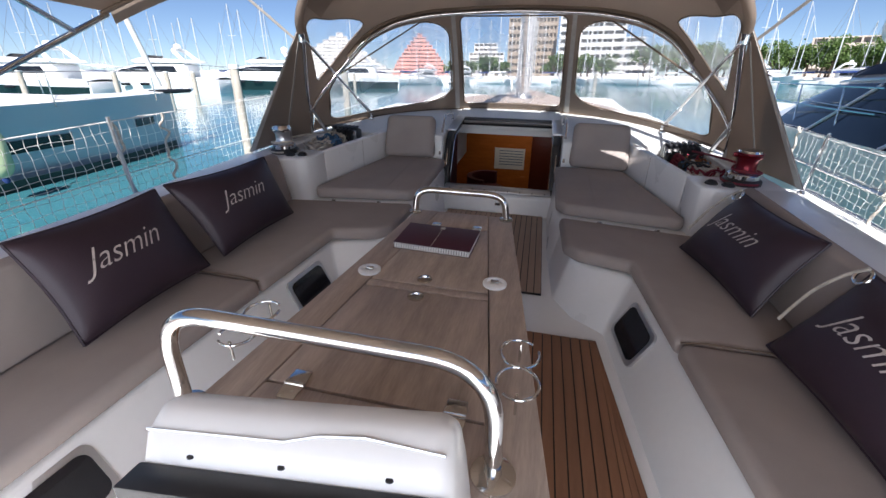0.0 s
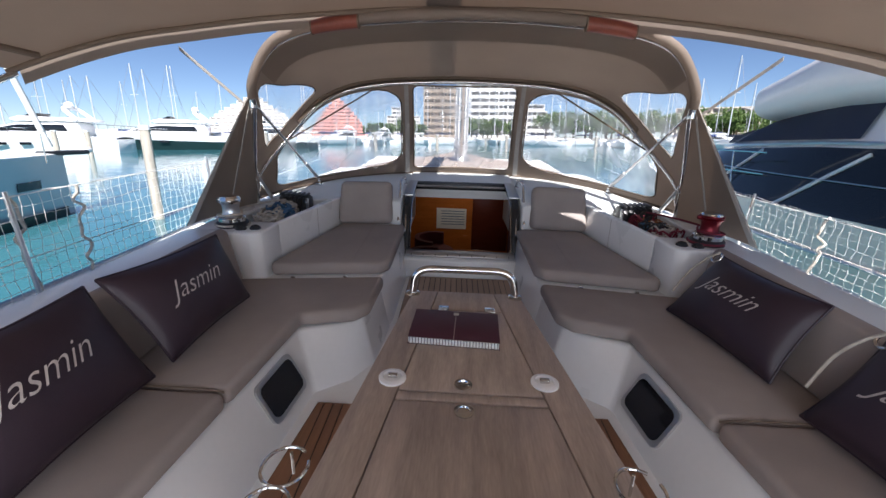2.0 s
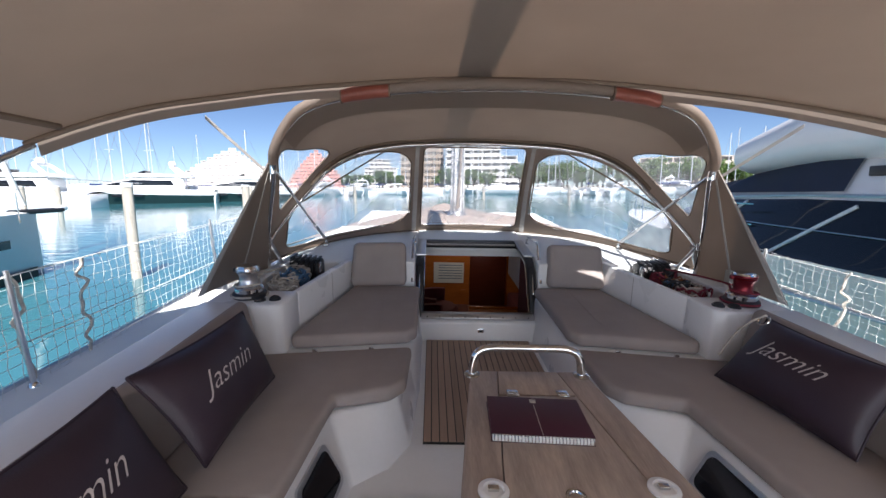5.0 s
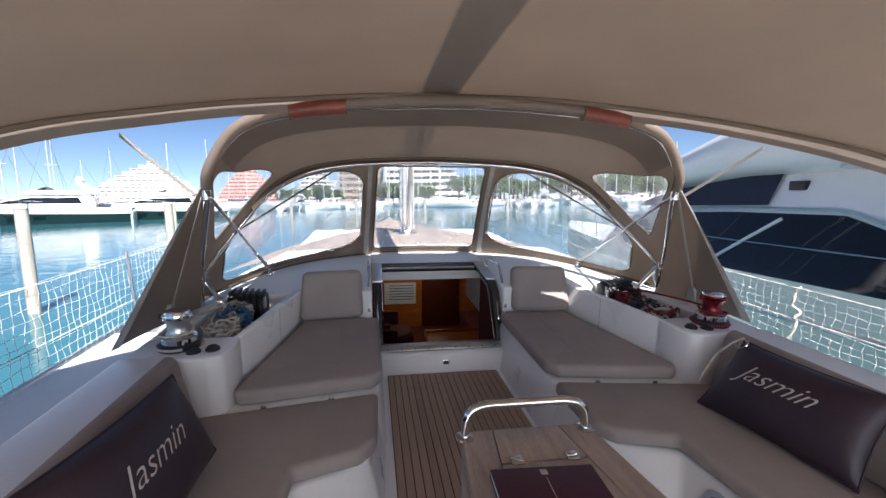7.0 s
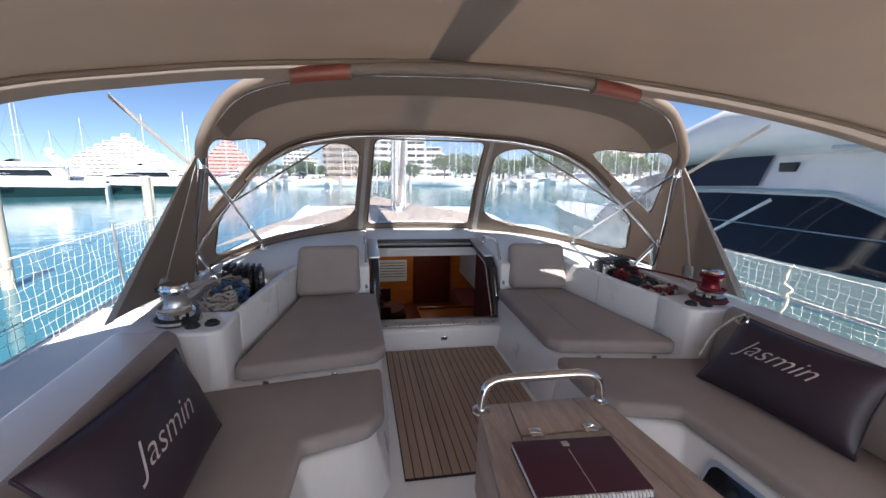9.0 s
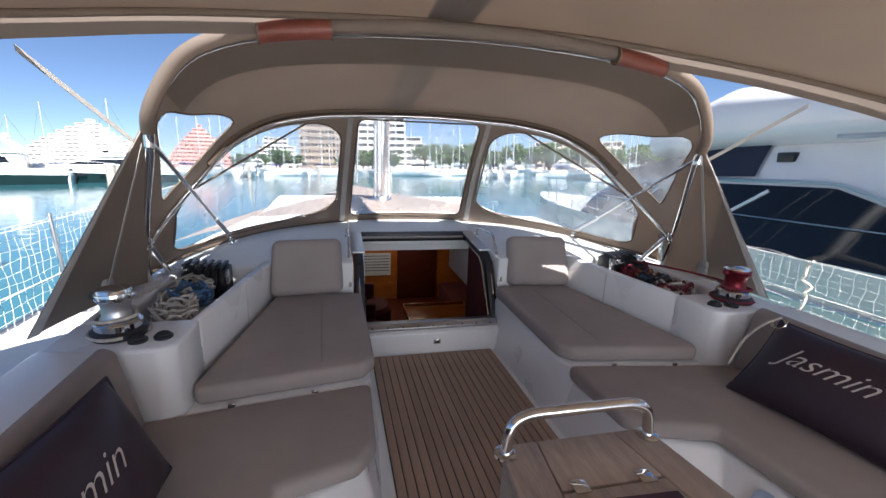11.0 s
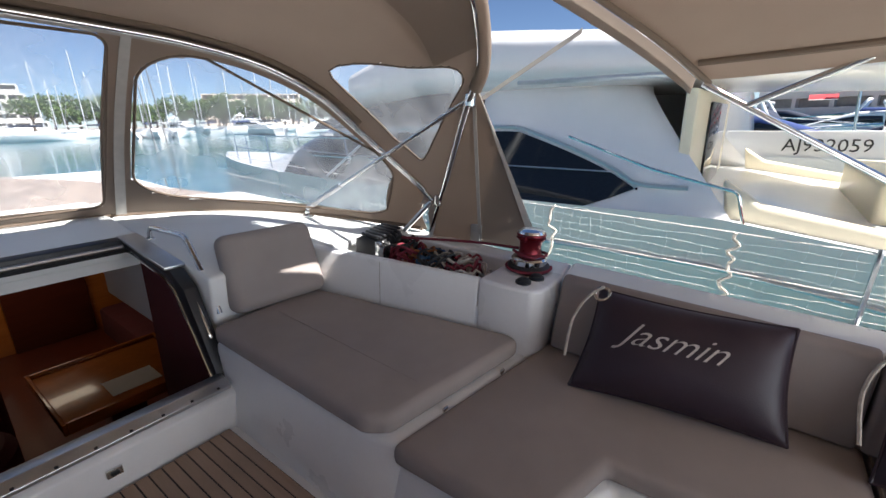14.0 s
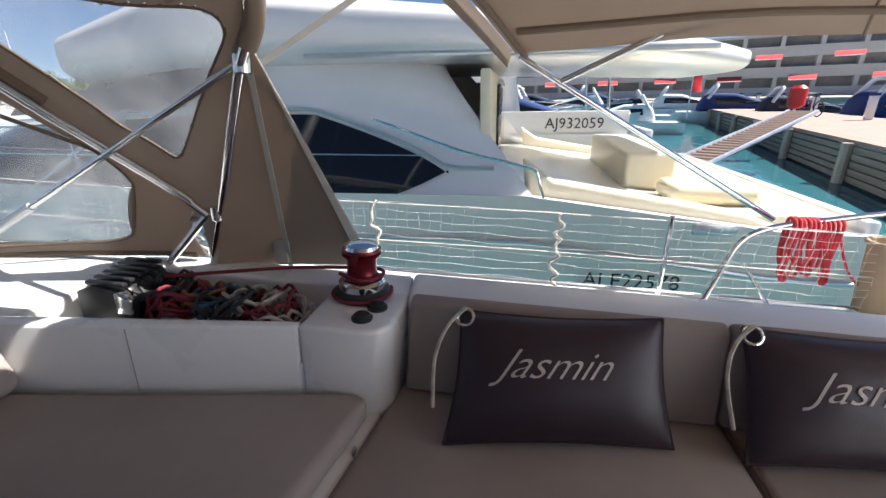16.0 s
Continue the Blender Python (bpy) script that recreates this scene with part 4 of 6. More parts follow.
def sprayhood():
    d = thing("sprayhood", "taupe canvas sprayhood with clear vinyl windows on steel bows", "sprayhood", (0, 4.9, 0.66))
    wins = [rounded_window(0.4375, 0.5625, 0.06, 0.945, 0.008, 0.05), rounded_window(0.095, 0.418, 0.10, 0.93, 0.055, 0.16), rounded_window(0.582, 0.905, 0.10, 0.93, 0.055, 0.16)]
    us, vs = steps_of(0, 1, 260), steps_of(0, 1, 44)
    part("front_panel", sheet(screen, us, vs, lambda u, v: not any(w[0](u, v) for w in wins), 0.004), CANVAS, d, "taupe canvas window surround")
    for ins, outline in wins:
        pane = part("window_pane", sheet(lambda u, v: screen(u, v) + Vector((0, 0.004, 0.003)), us, vs, ins), VINYL, d, "hazy clear vinyl window")
        part("window_binding", tube([screen(u, v) + Vector((0, -0.004, 0)) for u, v in outline], 0.007, 6, True), CANVAS_DK, pane, "brown binding")
    for u in (0.4275, 0.5725):
        part("zip_flap", sheet(lambda a, v: screen(u + a, v) + Vector((0, -0.010, 0.0)), steps_of(-0.0035, 0.0035, 2), steps_of(0.0, 1, 24), None, 0.004), WEB, d, "pale grey zip tape")
    part("top_zip", sheet(lambda u, a: screen(u, a) + Vector((0, -0.014, 0.0)), steps_of(0.14, 0.86, 90), [0.955, 0.985], None, 0.004), WEB, d, "pale grey zip tape")
    cheeks = [polygon_window([(0.092, 0.42), (0.118, 0.72), (0.155, 0.86), (0.195, 0.84), (0.220, 0.55), (0.262, 0.17), (0.18, 0.16), (0.125, 0.20)], f) for f in (False, True)]
    part("roof_panel", sheet(top, us, vs, lambda u, v: not any(w[0](u, v) for w in cheeks), 0.004), CANVAS_LINED, d, "taupe canvas roof panel")
    for ins, outline in cheeks:
        pane = part("side_pane", sheet(lambda u, v: top(u, v) + Vector((0, 0, 0.003)), us, vs, ins), VINYL, d, "clear vinyl side window")
        part("window_binding", tube([top(u, v) for u, v in outline], 0.006, 6, True), CANVAS_DK, pane, "brown binding")
    part("forward_bow", tube([p + Vector((0, -0.025, -0.02)) for p in FORE_L], 0.016, 12), STEEL, d, "polished steel bow")
    part("forward_bow_inner", tube([p + Vector((0, -0.055, -0.03)) for p in FORE_L[8:-8]], 0.012, 10), STEEL, d, "polished steel bow")
    part("bow_sleeve", tube([on(FORE_L, u) + Vector((0, -0.045, 0.012)) for u in steps_of(0.20, 0.80, 60)], 0.020, 8), CANVAS_DK, d, "brown canvas sleeve")
    part("aft_bow", tube([p + Vector((0, 0.01, -0.02)) for p in AFT_L], 0.0165, 12), STEEL, d, "polished steel bow")
    part("aft_hem", tube([on(AFT_L, u) + Vector((0, -0.005, 0.0)) for u in steps_of(0.145, 0.855, 110)], 0.030, 12), CANVAS, d, "padded canvas aft hem")
    part("inner_flap", sheet(lambda u, v: lerp(on(AFT_L, u) + Vector((0, 0.02, -0.03)), lerp(on(AFT_L, u), on(FORE_L, u), 0.28) + Vector((0, 0, -0.012)), v), steps_of(0.22, 0.78, 70), steps_of(0, 1, 4)), CANVAS, d, "folded canvas lining")
    part("foot_binding", tube([p + Vector((0, -0.005, 0.0)) for p in FOOT_L[4:-4]], 0.014, 8), CANVAS_DK, d, "brown bolt rope along the deck")
    for s in (1, -1):
        j = (s * 1.425, 3.99, 1.39)
        st = part("strut", tube([(s * 1.42, 3.98, 1.40), (s * 1.41, 4.85, 0.90)], 0.0115, 10), STEEL, d, "steel support strut")
        part("strut_sleeve", tube([(s * 1.41, 4.85, 0.90), (s * 1.40, 5.16, 0.72)], 0.016, 10), ALU, st, "adjusting sleeve")
        part("strut_foot", block(s * 1.40 - 0.025, s * 1.40 + 0.025, 5.13, 5.19, 0.645, 0.675, 0.006), STEEL, st)
        part("strut_eye", turned([(0.01, 0), (0.016, 0.01), (0.016, 0.035), (0.01, 0.045)], (s * 1.40, 5.165, 0.672), 12), STEEL, st)
        part("clamp", turned([(0.022, -0.03), (0.027, -0.025), (0.027, 0.025), (0.022, 0.03)], (s * 1.425, 3.985, 1.39), 14), STEEL, d, "steel bow clamp")
        part("clamp", turned([(0.022, -0.03), (0.027, -0.025), (0.027, 0.025), (0.022, 0.03)], (s * 1.60, 4.27, 0.87), 14), STEEL, d, "steel bow clamp")
        part("support_leg", tube([(s * 1.61, 4.33, 0.85), (s * 1.60, 4.52, 0.645)], 0.015, 8), ALU, d, "aluminium bow leg")
        apex, foot, aft = Vector((s * 1.425, 3.965, 1.47)), Vector((s * 1.65, 4.36, 0.62)), Vector((s * 1.86, 3.74, 0.60))
        flap = part("side_flap", sheet(lambda u, v: lerp(lerp(apex, foot, v), lerp(apex, aft, v), u) + Vector((s * 0.03 * math.sin(math.pi * u) * v, 0, 0)), steps_of(0, 1, 12), steps_of(0.02, 1, 16), None, 0.004), CANVAS, d, "triangular taupe canvas side flap")
        part("edge_tape", sheet(lambda u, v: lerp(lerp(apex, foot, v), lerp(apex, aft, v), u) + Vector((-s * 0.006, 0, 0)), [0.93, 1.0], steps_of(0.02, 1, 12), None, 0.003), WEB, flap, "pale edge tape")
        part("strap", sheet(lambda u, v: lerp(apex, lerp(foot, aft, 0.47), v) + Vector((-s * 0.014, u, 0)), [-0.010, 0.010], steps_of(0.0, 1, 12), None, 0.003), WEB, flap, "pale webbing strap")
        part("buckle", block(s * 1.715 - 0.015, s * 1.715 + 0.015, 4.06, 4.12, 0.64, 0.74, 0.006), WEB, flap, "plastic strap buckle")
        part("press_stud", turned([(0.010, 0), (0.006, 0.006)], (s * 1.725, 3.86, 0.87), 12), STEEL, flap)
        grip = thing("hand_grip", "brown leather hand grip on the sprayhood hem", "hand grip", (s * 0.52, 3.70, 1.83), "sprayhood hand grips")
        pts = [on(AFT_L, u) + Vector((0, -0.014, -0.012)) for u in steps_of(0.5 - s * 0.098, 0.5 - s * 0.148, 8)]
        part("leather", tube(pts, 0.040, 12), LEATHER, grip)
        for e_ in (pts[0], pts[-1]):
            part("end_stitch", tube([e_ + Vector((-0.004, 0, 0)), e_ + Vector((0.004, 0, 0))], 0.042, 12), CANVAS_DK, grip)


LEATHER = mat("brown_leather", (0.20, 0.055, 0.035), 0.4, vary=0.3, scale=10, fine=120, bump=0.3)
sprayhood()

# ---- bimini over the cockpit ----


def bimini():
    b = thing("bimini", "taupe canvas bimini on stainless steel bows", "bimini", (0, 1.4, 1.5))
    def z_of(x):
        return 1.93 - 0.185 * (abs(x) / 1.63) ** 2.2 - 0.04 * max(0, (abs(x) - 1.7) / 0.5) ** 2
    def top_(u, v):
        x = 2.22 * (2 * u - 1)
        y = 3.80 - 0.60 * (abs(x) / 2.22) ** 2.2 - v * 3.75
        return (x, y, z_of(x) + 0.10 * math.sin(math.pi * min(1, v * 1.15)) + 0.008 * noise.noise(Vector((x * 2, y * 2, 0))))
    part("canopy", sheet(top_, steps_of(0, 1, 60), steps_of(0, 1, 36), None, 0.004), CANVAS, b, "stretched taupe canvas")
    def front(u, v):
        p = Vector(top_(u, 0))
        return p + Vector((0, 0.02 + 0.012 * v, -0.072 * v + 0.006))
    part("front_valance", sheet(front, steps_of(0, 1, 60), steps_of(0, 1, 3), None, 0.004), CANVAS, b, "hanging front valance")
    part("front_bow", tube([Vector(top_(u, 0.012)) + Vector((0, 0, -0.02)) for u in steps_of(0, 1, 60)], 0.013, 10), CANVAS_DK, b, "bow in its canvas sleeve")
    part("seam", tube([Vector(top_(u, 0.36)) + Vector((0, 0, -0.004)) for u in steps_of(0, 1, 60)], 0.006, 6), CANVAS_DK, b, "sewn canvas seam")
    part("middle_bow", tube([Vector(top_(u, 0.42)) + Vector((0, 0, -0.02)) for u in steps_of(0, 1, 60)], 0.018, 8), CANVAS, b, "bow in its canvas sleeve")
    part("aft_bow", tube([Vector(top_(u, 0.95)) + Vector((0, 0, -0.02)) for u in steps_of(0, 1, 60)], 0.014, 8), STEEL, b, "polished steel bow")
    for s in (1, -1):
        for u in (0.25, 0.38):
            uu = 0.5 + s * (u - 0.06)
            p = Vector(top_(uu, 0.39)) + Vector((0, 0, -0.012))
            part("vinyl_patch", block(p.x - 0.11, p.x + 0.11, p.y - 0.022, p.y + 0.022, p.z - 0.004, p.z + 0.002, 0.002), WEB, b, "pale hand-hold patch")
        c = Vector((s * 2.20, 3.18, 1.50))
        rail = Vector((s * 2.62, 1.74, 0.76))
        j = lerp(c, rail, 0.13)
        part("side_leg", tube([c, j, rail], 0.0155, 12), STEEL, b, "polished steel leg")
        part("brace", tube([j, Vector((s * 2.15, 2.30, 1.76))], 0.0145, 12), STEEL, b, "polished steel brace")
        part("side_seam", tube([Vector(top_(0.5 + s * 0.47, v)) + Vector((0, 0, -0.01)) for v in steps_of(0.02, 0.98, 20)], 0.016, 8), CANVAS_DK, b, "side hem")
        h = Vector((s * 1.63, 3.56, 1.69))
        e = Vector((s * 1.47, 3.98, 1.38))
        strap_ = part("tension_strap", sheet(lambda u, v: lerp(h, e, v) + Vector((0, 0, u)), [-0.011, 0.011], steps_of(0.06, 1, 4), None, 0.003), WEB, b, "pale webbing tension strap")
        part("snap_hook", tube([h + Vector((0.016 * math.cos(a), -0.01, 0.03 + 0.028 * math.sin(a))) for a in steps_of(0, math.tau, 14)[:-1]], 0.005, 6, True), STEEL, strap_)


bimini()


# ---- winches, clutches, ropes ----


def winch(s, drum, label):
    x, y, z = s * 1.49, 3.66, COAM + 0.005
    w = thing("sheet_winch", label, "winch", (x, y, z), "sheet winches")
    part("base", turned([(0.098, 0), (0.098, 0.022), (0.09, 0.03), (0.08, 0.034)], (x, y, z)), BLACK, w, "black winch base")
    part("skirt", turned([(0.082, 0.032), (0.082, 0.055), (0.074, 0.064), (0.06, 0.07)], (x, y, z)), STEEL, w)
    part("drum", turned([(0.062, 0.068), (0.052, 0.085), (0.050, 0.12), (0.056, 0.145), (0.062, 0.15)], (x, y, z)), drum, w)
    part("self_tailer", turned([(0.064, 0.149), (0.068, 0.156), (0.058, 0.163), (0.068, 0.170), (0.066, 0.178)], (x, y, z)), drum if drum is RED else STEEL, w)
    part("cap", turned([(0.060, 0.178), (0.056, 0.190), (0.03, 0.196), (0.004, 0.197)], (x, y, z)), STEEL, w, "polished cap")
    part("tailing_arm", block(x - 0.085, x - 0.05, y - 0.012, y + 0.012, z + 0.15, z + 0.175, 0.005), drum if drum is RED else BLACK, w)
    for k in range(2):
        xx, yy = s * (1.315 + 0.08 * k), 3.60 - 0.025 * k
        bt = thing("winch_button", "round black rubber winch button on the coaming", "button", (xx, yy, z), "winch buttons")
        part("collar", turned([(0.034, -0.002), (0.034, 0.008), (0.028, 0.012)], (xx, yy, z), 20), BLACK, bt)
        part("dome", turned([(0.026, 0.010), (0.024, 0.018), (0.012, 0.023), (0.002, 0.024)], (xx, yy, z), 20), RUBBER, bt)


winch(1, RED, "red and chrome self-tailing winch on the white coaming")
winch(-1, ALU, "chrome self-tailing winch on the white coaming")


def coil(name, label, material, centre, rx, ry, turns, seed, r=0.006, lift=0.05):
    rnd = random.Random(seed)
    pts = []
    for k in range(turns * 9):
        a = k * math.tau / 9 + rnd.uniform(-0.2, 0.2)
        f = rnd.uniform(0.55, 1.05)
        pts.append((centre[0] + rx * f * math.cos(a), centre[1] + ry * f * math.sin(a), centre[2] + lift * rnd.random()))
    ob = thing(name, label, "rope", centre)
    part("strand", tube(curve_through(pts, 4), r, 7), material, ob)
    return ob


for s in (1, -1):
    c = thing("rope_clutch_bank", "bank of black rope clutches on the coachroof", "rope clutch", (s * 1.40, 4.45, 0.60), "rope clutches")
    for k in range(6):
        x, y = s * (1.29 + 0.043 * k), 4.50 + 0.012 * k
        body = part("clutch", extruded([(y - 0.11, 0.50), (y + 0.09, 0.50), (y + 0.09, 0.655), (y + 0.02, 0.685), (y - 0.08, 0.665), (y - 0.11, 0.62)], "x", x - 0.017, x + 0.017, 0.006), BLACK, c)
        part("lever", block(x - 0.011, x + 0.011, y - 0.09, y + 0.055, 0.680, 0.695, 0.005), BLACK, body)
    part("side_plate", extruded([(4.37, 0.60), (4.42, 0.60), (4.42, 0.675), (4.385, 0.68), (4.36, 0.65)], "x", s * 1.25, s * 1.262, 0.003), STEEL, c)
    mats = [GREYROPE, DARKRED, GREYROPE, BLACKROPE, BLUEROPE, ORROPE, DARKRED, BLACKROPE] if s > 0 else [GREYROPE, GREYROPE, GREYROPE, BLUEROPE, GREYROPE, GREYROPE]
    names = {GREYROPE: "grey", BLUEROPE: "blue", ORROPE: "orange", DARKRED: "dark red", BLACKROPE: "black"}
    for k, m_ in enumerate(mats):
        coil("rope_coil", f"loosely coiled {names[m_]} rope in the coaming recess", m_, (s * (1.38 + 0.02 * (k % 3)), 3.90 + (0.068 if s > 0 else 0.085) * k, 0.535 + 0.012 * (k % 4)), 0.10, 0.10, 6 if s > 0 else 9, 11 + k + (50 if s < 0 else 0), 0.0065, 0.10)
    lead = thing("sheet_line", "dark red sheet led from the clutches to the winch" if s > 0 else "grey sheet led from the clutches to the winch", "rope", (s * 1.45, 4.0, 0.63))
    part("strand", tube(curve_through([(s * 1.44, 4.40, 0.66), (s * 1.47, 4.15, 0.69), (s * 1.53, 3.95, 0.70), (s * 1.565, 3.75, 0.705), (s * 1.56, 3.62, 0.712), (s * 1.49, 3.59, 0.718), (s * 1.42, 3.64, 0.722), (s * 1.46, 3.73, 0.726)], 6), 0.007, 8), DARKRED if s > 0 else GREYROPE, lead)
    part("wrap", tube([(s * 1.49 + 0.103 * math.cos(a), 3.66 + 0.103 * math.sin(a), COAM + 0.012 + 0.002 * a) for a in steps_of(0, 5.2, 30)], 0.0065, 8), DARKRED if s > 0 else GREYROPE, lead)

# ---- water ----
WZ = -0.85
bm = bmesh.new()
bmesh.ops.create_grid(bm, x_segments=1, y_segments=1, size=2500)
bmesh.ops.translate(bm, verts=bm.verts, vec=(0, 0, WZ))
setting("water", bm, WATER, "rippled turquoise harbour water", "water", boat=False)

# ---- lifelines and netting of our boat ----


def stanchion_line(s):
    ys = (4.6, 2.35, 0.3) if s > 0 else (4.9, 3.1, 1.0)
    for y in ys:
        st = thing("stanchion", "stainless steel guardrail stanchion on the deck edge", "stanchion", (s * 2.33, y, 0.34), "guardrail stanchions")
        part("post", tube([(s * 2.33, y, 0.34), (s * 2.36, y, 0.93 if s < 0 else 0.80)], 0.0125, 8), ALU if s < 0 else STEEL, st)
        part("base", turned([(0.03, 0), (0.028, 0.02), (0.015, 0.04)], (s * 2.33, y, 0.33), 12), STEEL, st)
    top_z = 0.90 if s < 0 else 0.775
    for z in (top_z, 0.56):
        w_ = thing("guard_wire", "white plastic-covered guardrail wire", "guard wire", (s * 2.35, 2.6, z), "guard wires")
        part("wire", tube(curve_through([(s * 2.36, -0.6, z + 0.05), (s * 2.36, 1.0, z), (s * 2.36, 3.1, z), (s * 2.35, 5.4, z - 0.02), (s * 2.3, 8.0, z + 0.02)], 6), 0.0035, 6), NETM, w_)
    net = bmesh.new()
    cell = 0.062
    n_y, n_z = int(6.4 / cell), 9
    for i in range(n_y + 1):
        y = -0.5 + i * cell
        tube([(s * 2.36 + 0.006 * math.sin(i * 1.7 + k), y + 0.007 * math.sin(i + 2.1 * k), 0.345 + (top_z - 0.345) * k / n_z) for k in range(n_z + 1)], 0.0009 if s > 0 else 0.0016, 4, False, net)
    for k in range(n_z + 1):
        z = 0.345 + (top_z - 0.345) * k / n_z
        tube([(s * 2.36 + 0.006 * math.sin(i * 1.3 + k), -0.5 + i * cell * 2, z + 0.006 * math.sin(i * 1.9 + k * 2)) for i in range(n_y // 2 + 1)], 0.0014 if s > 0 else 0.0016, 4, False, net)
    nt_ = thing("safety_net", "white knotted safety netting along the guardrail", "netting", (s * 2.36, 2.6, 0.34), "guardrail nets")
    part("mesh", net, NETM, nt_)
    rnd = random.Random(3)
    for y in ((3.5, 3.12) if s < 0 else (2.9, 3.9, 5.0)):
        lash = thing("lashing", "frayed white cord lashing on the netting", "cord", (s * 2.37, y, 0.5), "net lashings")
        part("cord", tube(curve_through([(s * (2.36 + rnd.uniform(-0.02, 0.02)), y + rnd.uniform(-0.03, 0.03), top_z - (top_z - 0.36) * k / 12) for k in range(13)], 3), 0.009, 6), GREYROPE, lash)
    rub = curve_through([(s * 2.40, -0.8, 0.36), (s * 2.42, 2.0, 0.35), (s * 2.40, 5.0, 0.35)], 8)
    setting("toe_rail", tube(rub, 0.018, 8), ALU, "aluminium toe rail on the deck edge", "trim")


stanchion_line(1)
stanchion_line(-1)


def pushpit():
    p = thing("pushpit_rail", "polished stainless steel stern rail", "rail", (2.5, 1.6, 0.34))
    part("rail", tube(rounded_line([(2.34, 2.12, 0.36), (2.42, 1.98, 0.70), (2.48, 1.80, 0.755), (2.52, 0.9, 0.93), (2.4, -0.6, 0.95)], 0.1, 8), 0.0155, 12), STEEL, p)
    part("brace", tube([(2.44, 1.92, 0.55), (2.33, 1.80, 0.36)], 0.010, 8), STEEL, p)
    r = thing("red_rope_hank", "bright red rope hanked over the stern rail", "rope", (2.50, 1.62, 0.4))
    rnd = random.Random(5)
    for k in range(11):
        y = 1.72 - 0.022 * k
        ln = rnd.uniform(0.20, 0.30)
        z = 0.785 + 0.03 * (1.72 - y)
        part("loop", tube(curve_through([(2.53, y, z - 0.02), (2.50, y, z + 0.015), (2.46, y - 0.005, z - 0.03), (2.46, y + rnd.uniform(-0.03, 0.03), z - ln), (2.475, y - 0.02, z - ln - 0.02), (2.49, y + rnd.uniform(-0.03, 0.03), z - ln * 0.7)], 5, True), 0.0085, 7), REDROPE, r)
    part("tail", tube(curve_through([(2.47, 1.5, 0.75), (2.44, 1.42, 0.55), (2.40, 1.30, 0.45), (2.34, 1.1, 0.40)], 8), 0.006, 7), REDROPE, r)
    b = thing("canvas_bag", "open khaki canvas bag hung on the stern rail", "bag", (2.42, 1.15, 0.36))
    part("body", sheet(lambda u, v: (2.40 + (0.13 + 0.03 * v) * math.cos(u) + 0.006 * noise.noise(Vector((u * 2, v * 4, 0))), 1.12 + (0.24 + 0.03 * v) * math.sin(u), 0.36 + 0.36 * v), steps_of(0, math.tau, 32), steps_of(0, 1, 8), None, 0.006), KHAKI, b)
    part("rim", tube([(2.40 + 0.162 * math.cos(u), 1.12 + 0.272 * math.sin(u), 0.72) for u in steps_of(0, math.tau, 32)[:-1]], 0.012, 8, True), KHAKI, b, "rolled rim")


pushpit()


def our_mast():
    m = thing("mast", "aluminium mast with white spreaders on the foredeck", "mast", (0.02, 8.1, 0.6))
    part("tube", tube([(0.02, 8.1, 0.55), (0.02, 8.1, 17)], 0.11, 14), MAST, m)
    part("collar", turned([(0.16, 0), (0.15, 0.06), (0.12, 0.1)], (0.02, 8.1, 0.58), 16), ALU, m)
    for s in (1, -1):
        for y, x in ((8.1, 1.9), (7.9, 1.7)):
            part("shroud", tube([(s * x, y, 0.4), (s * 0.2, 8.1, 16)], 0.006, 5), WIRE, m)
    for k in range(5):
        part("halyard", tube([(0.02 + 0.05 * (k - 2), 7.97 - 0.02 * (k % 2), 0.65), (0.02 + 0.03 * (k - 2), 8.0, 15)], 0.006, 5), NETM, m)
    part("forestay", tube([(0, 14.6, 0.3), (0.02, 8.2, 16.5)], 0.02, 6), NETM, m)
    part("vang", tube([(0.02, 7.95, 0.75), (0.02, 6.6, 2.9)], 0.03, 8), ALU, m)
    part("boom", tube([(0.02, 7.95, 2.75), (0.02, 0.2, 3.08)], 0.10, 10), MAST, m)


our_mast()

# ---- neighbouring motor yacht to starboard ----


def numbers(text, size, m, parent, material, shear=0.0):
    cu = bpy.data.curves.new("num", "FONT")
    cu.body, cu.size, cu.shear, cu.resolution_u = text, size, shear, 2
    ob = bpy.data.objects.new("num", cu)
    me = ob.to_mesh()
    bm = bmesh.new()
    bm.from_mesh(me)
    ob.to_mesh_clear()
    bpy.data.objects.remove(ob)
    for v in bm.verts:
        v.co = m @ v.co
    return part("registration_number", bm, material, parent, "dark registration " + text, boat=False, smooth=False)


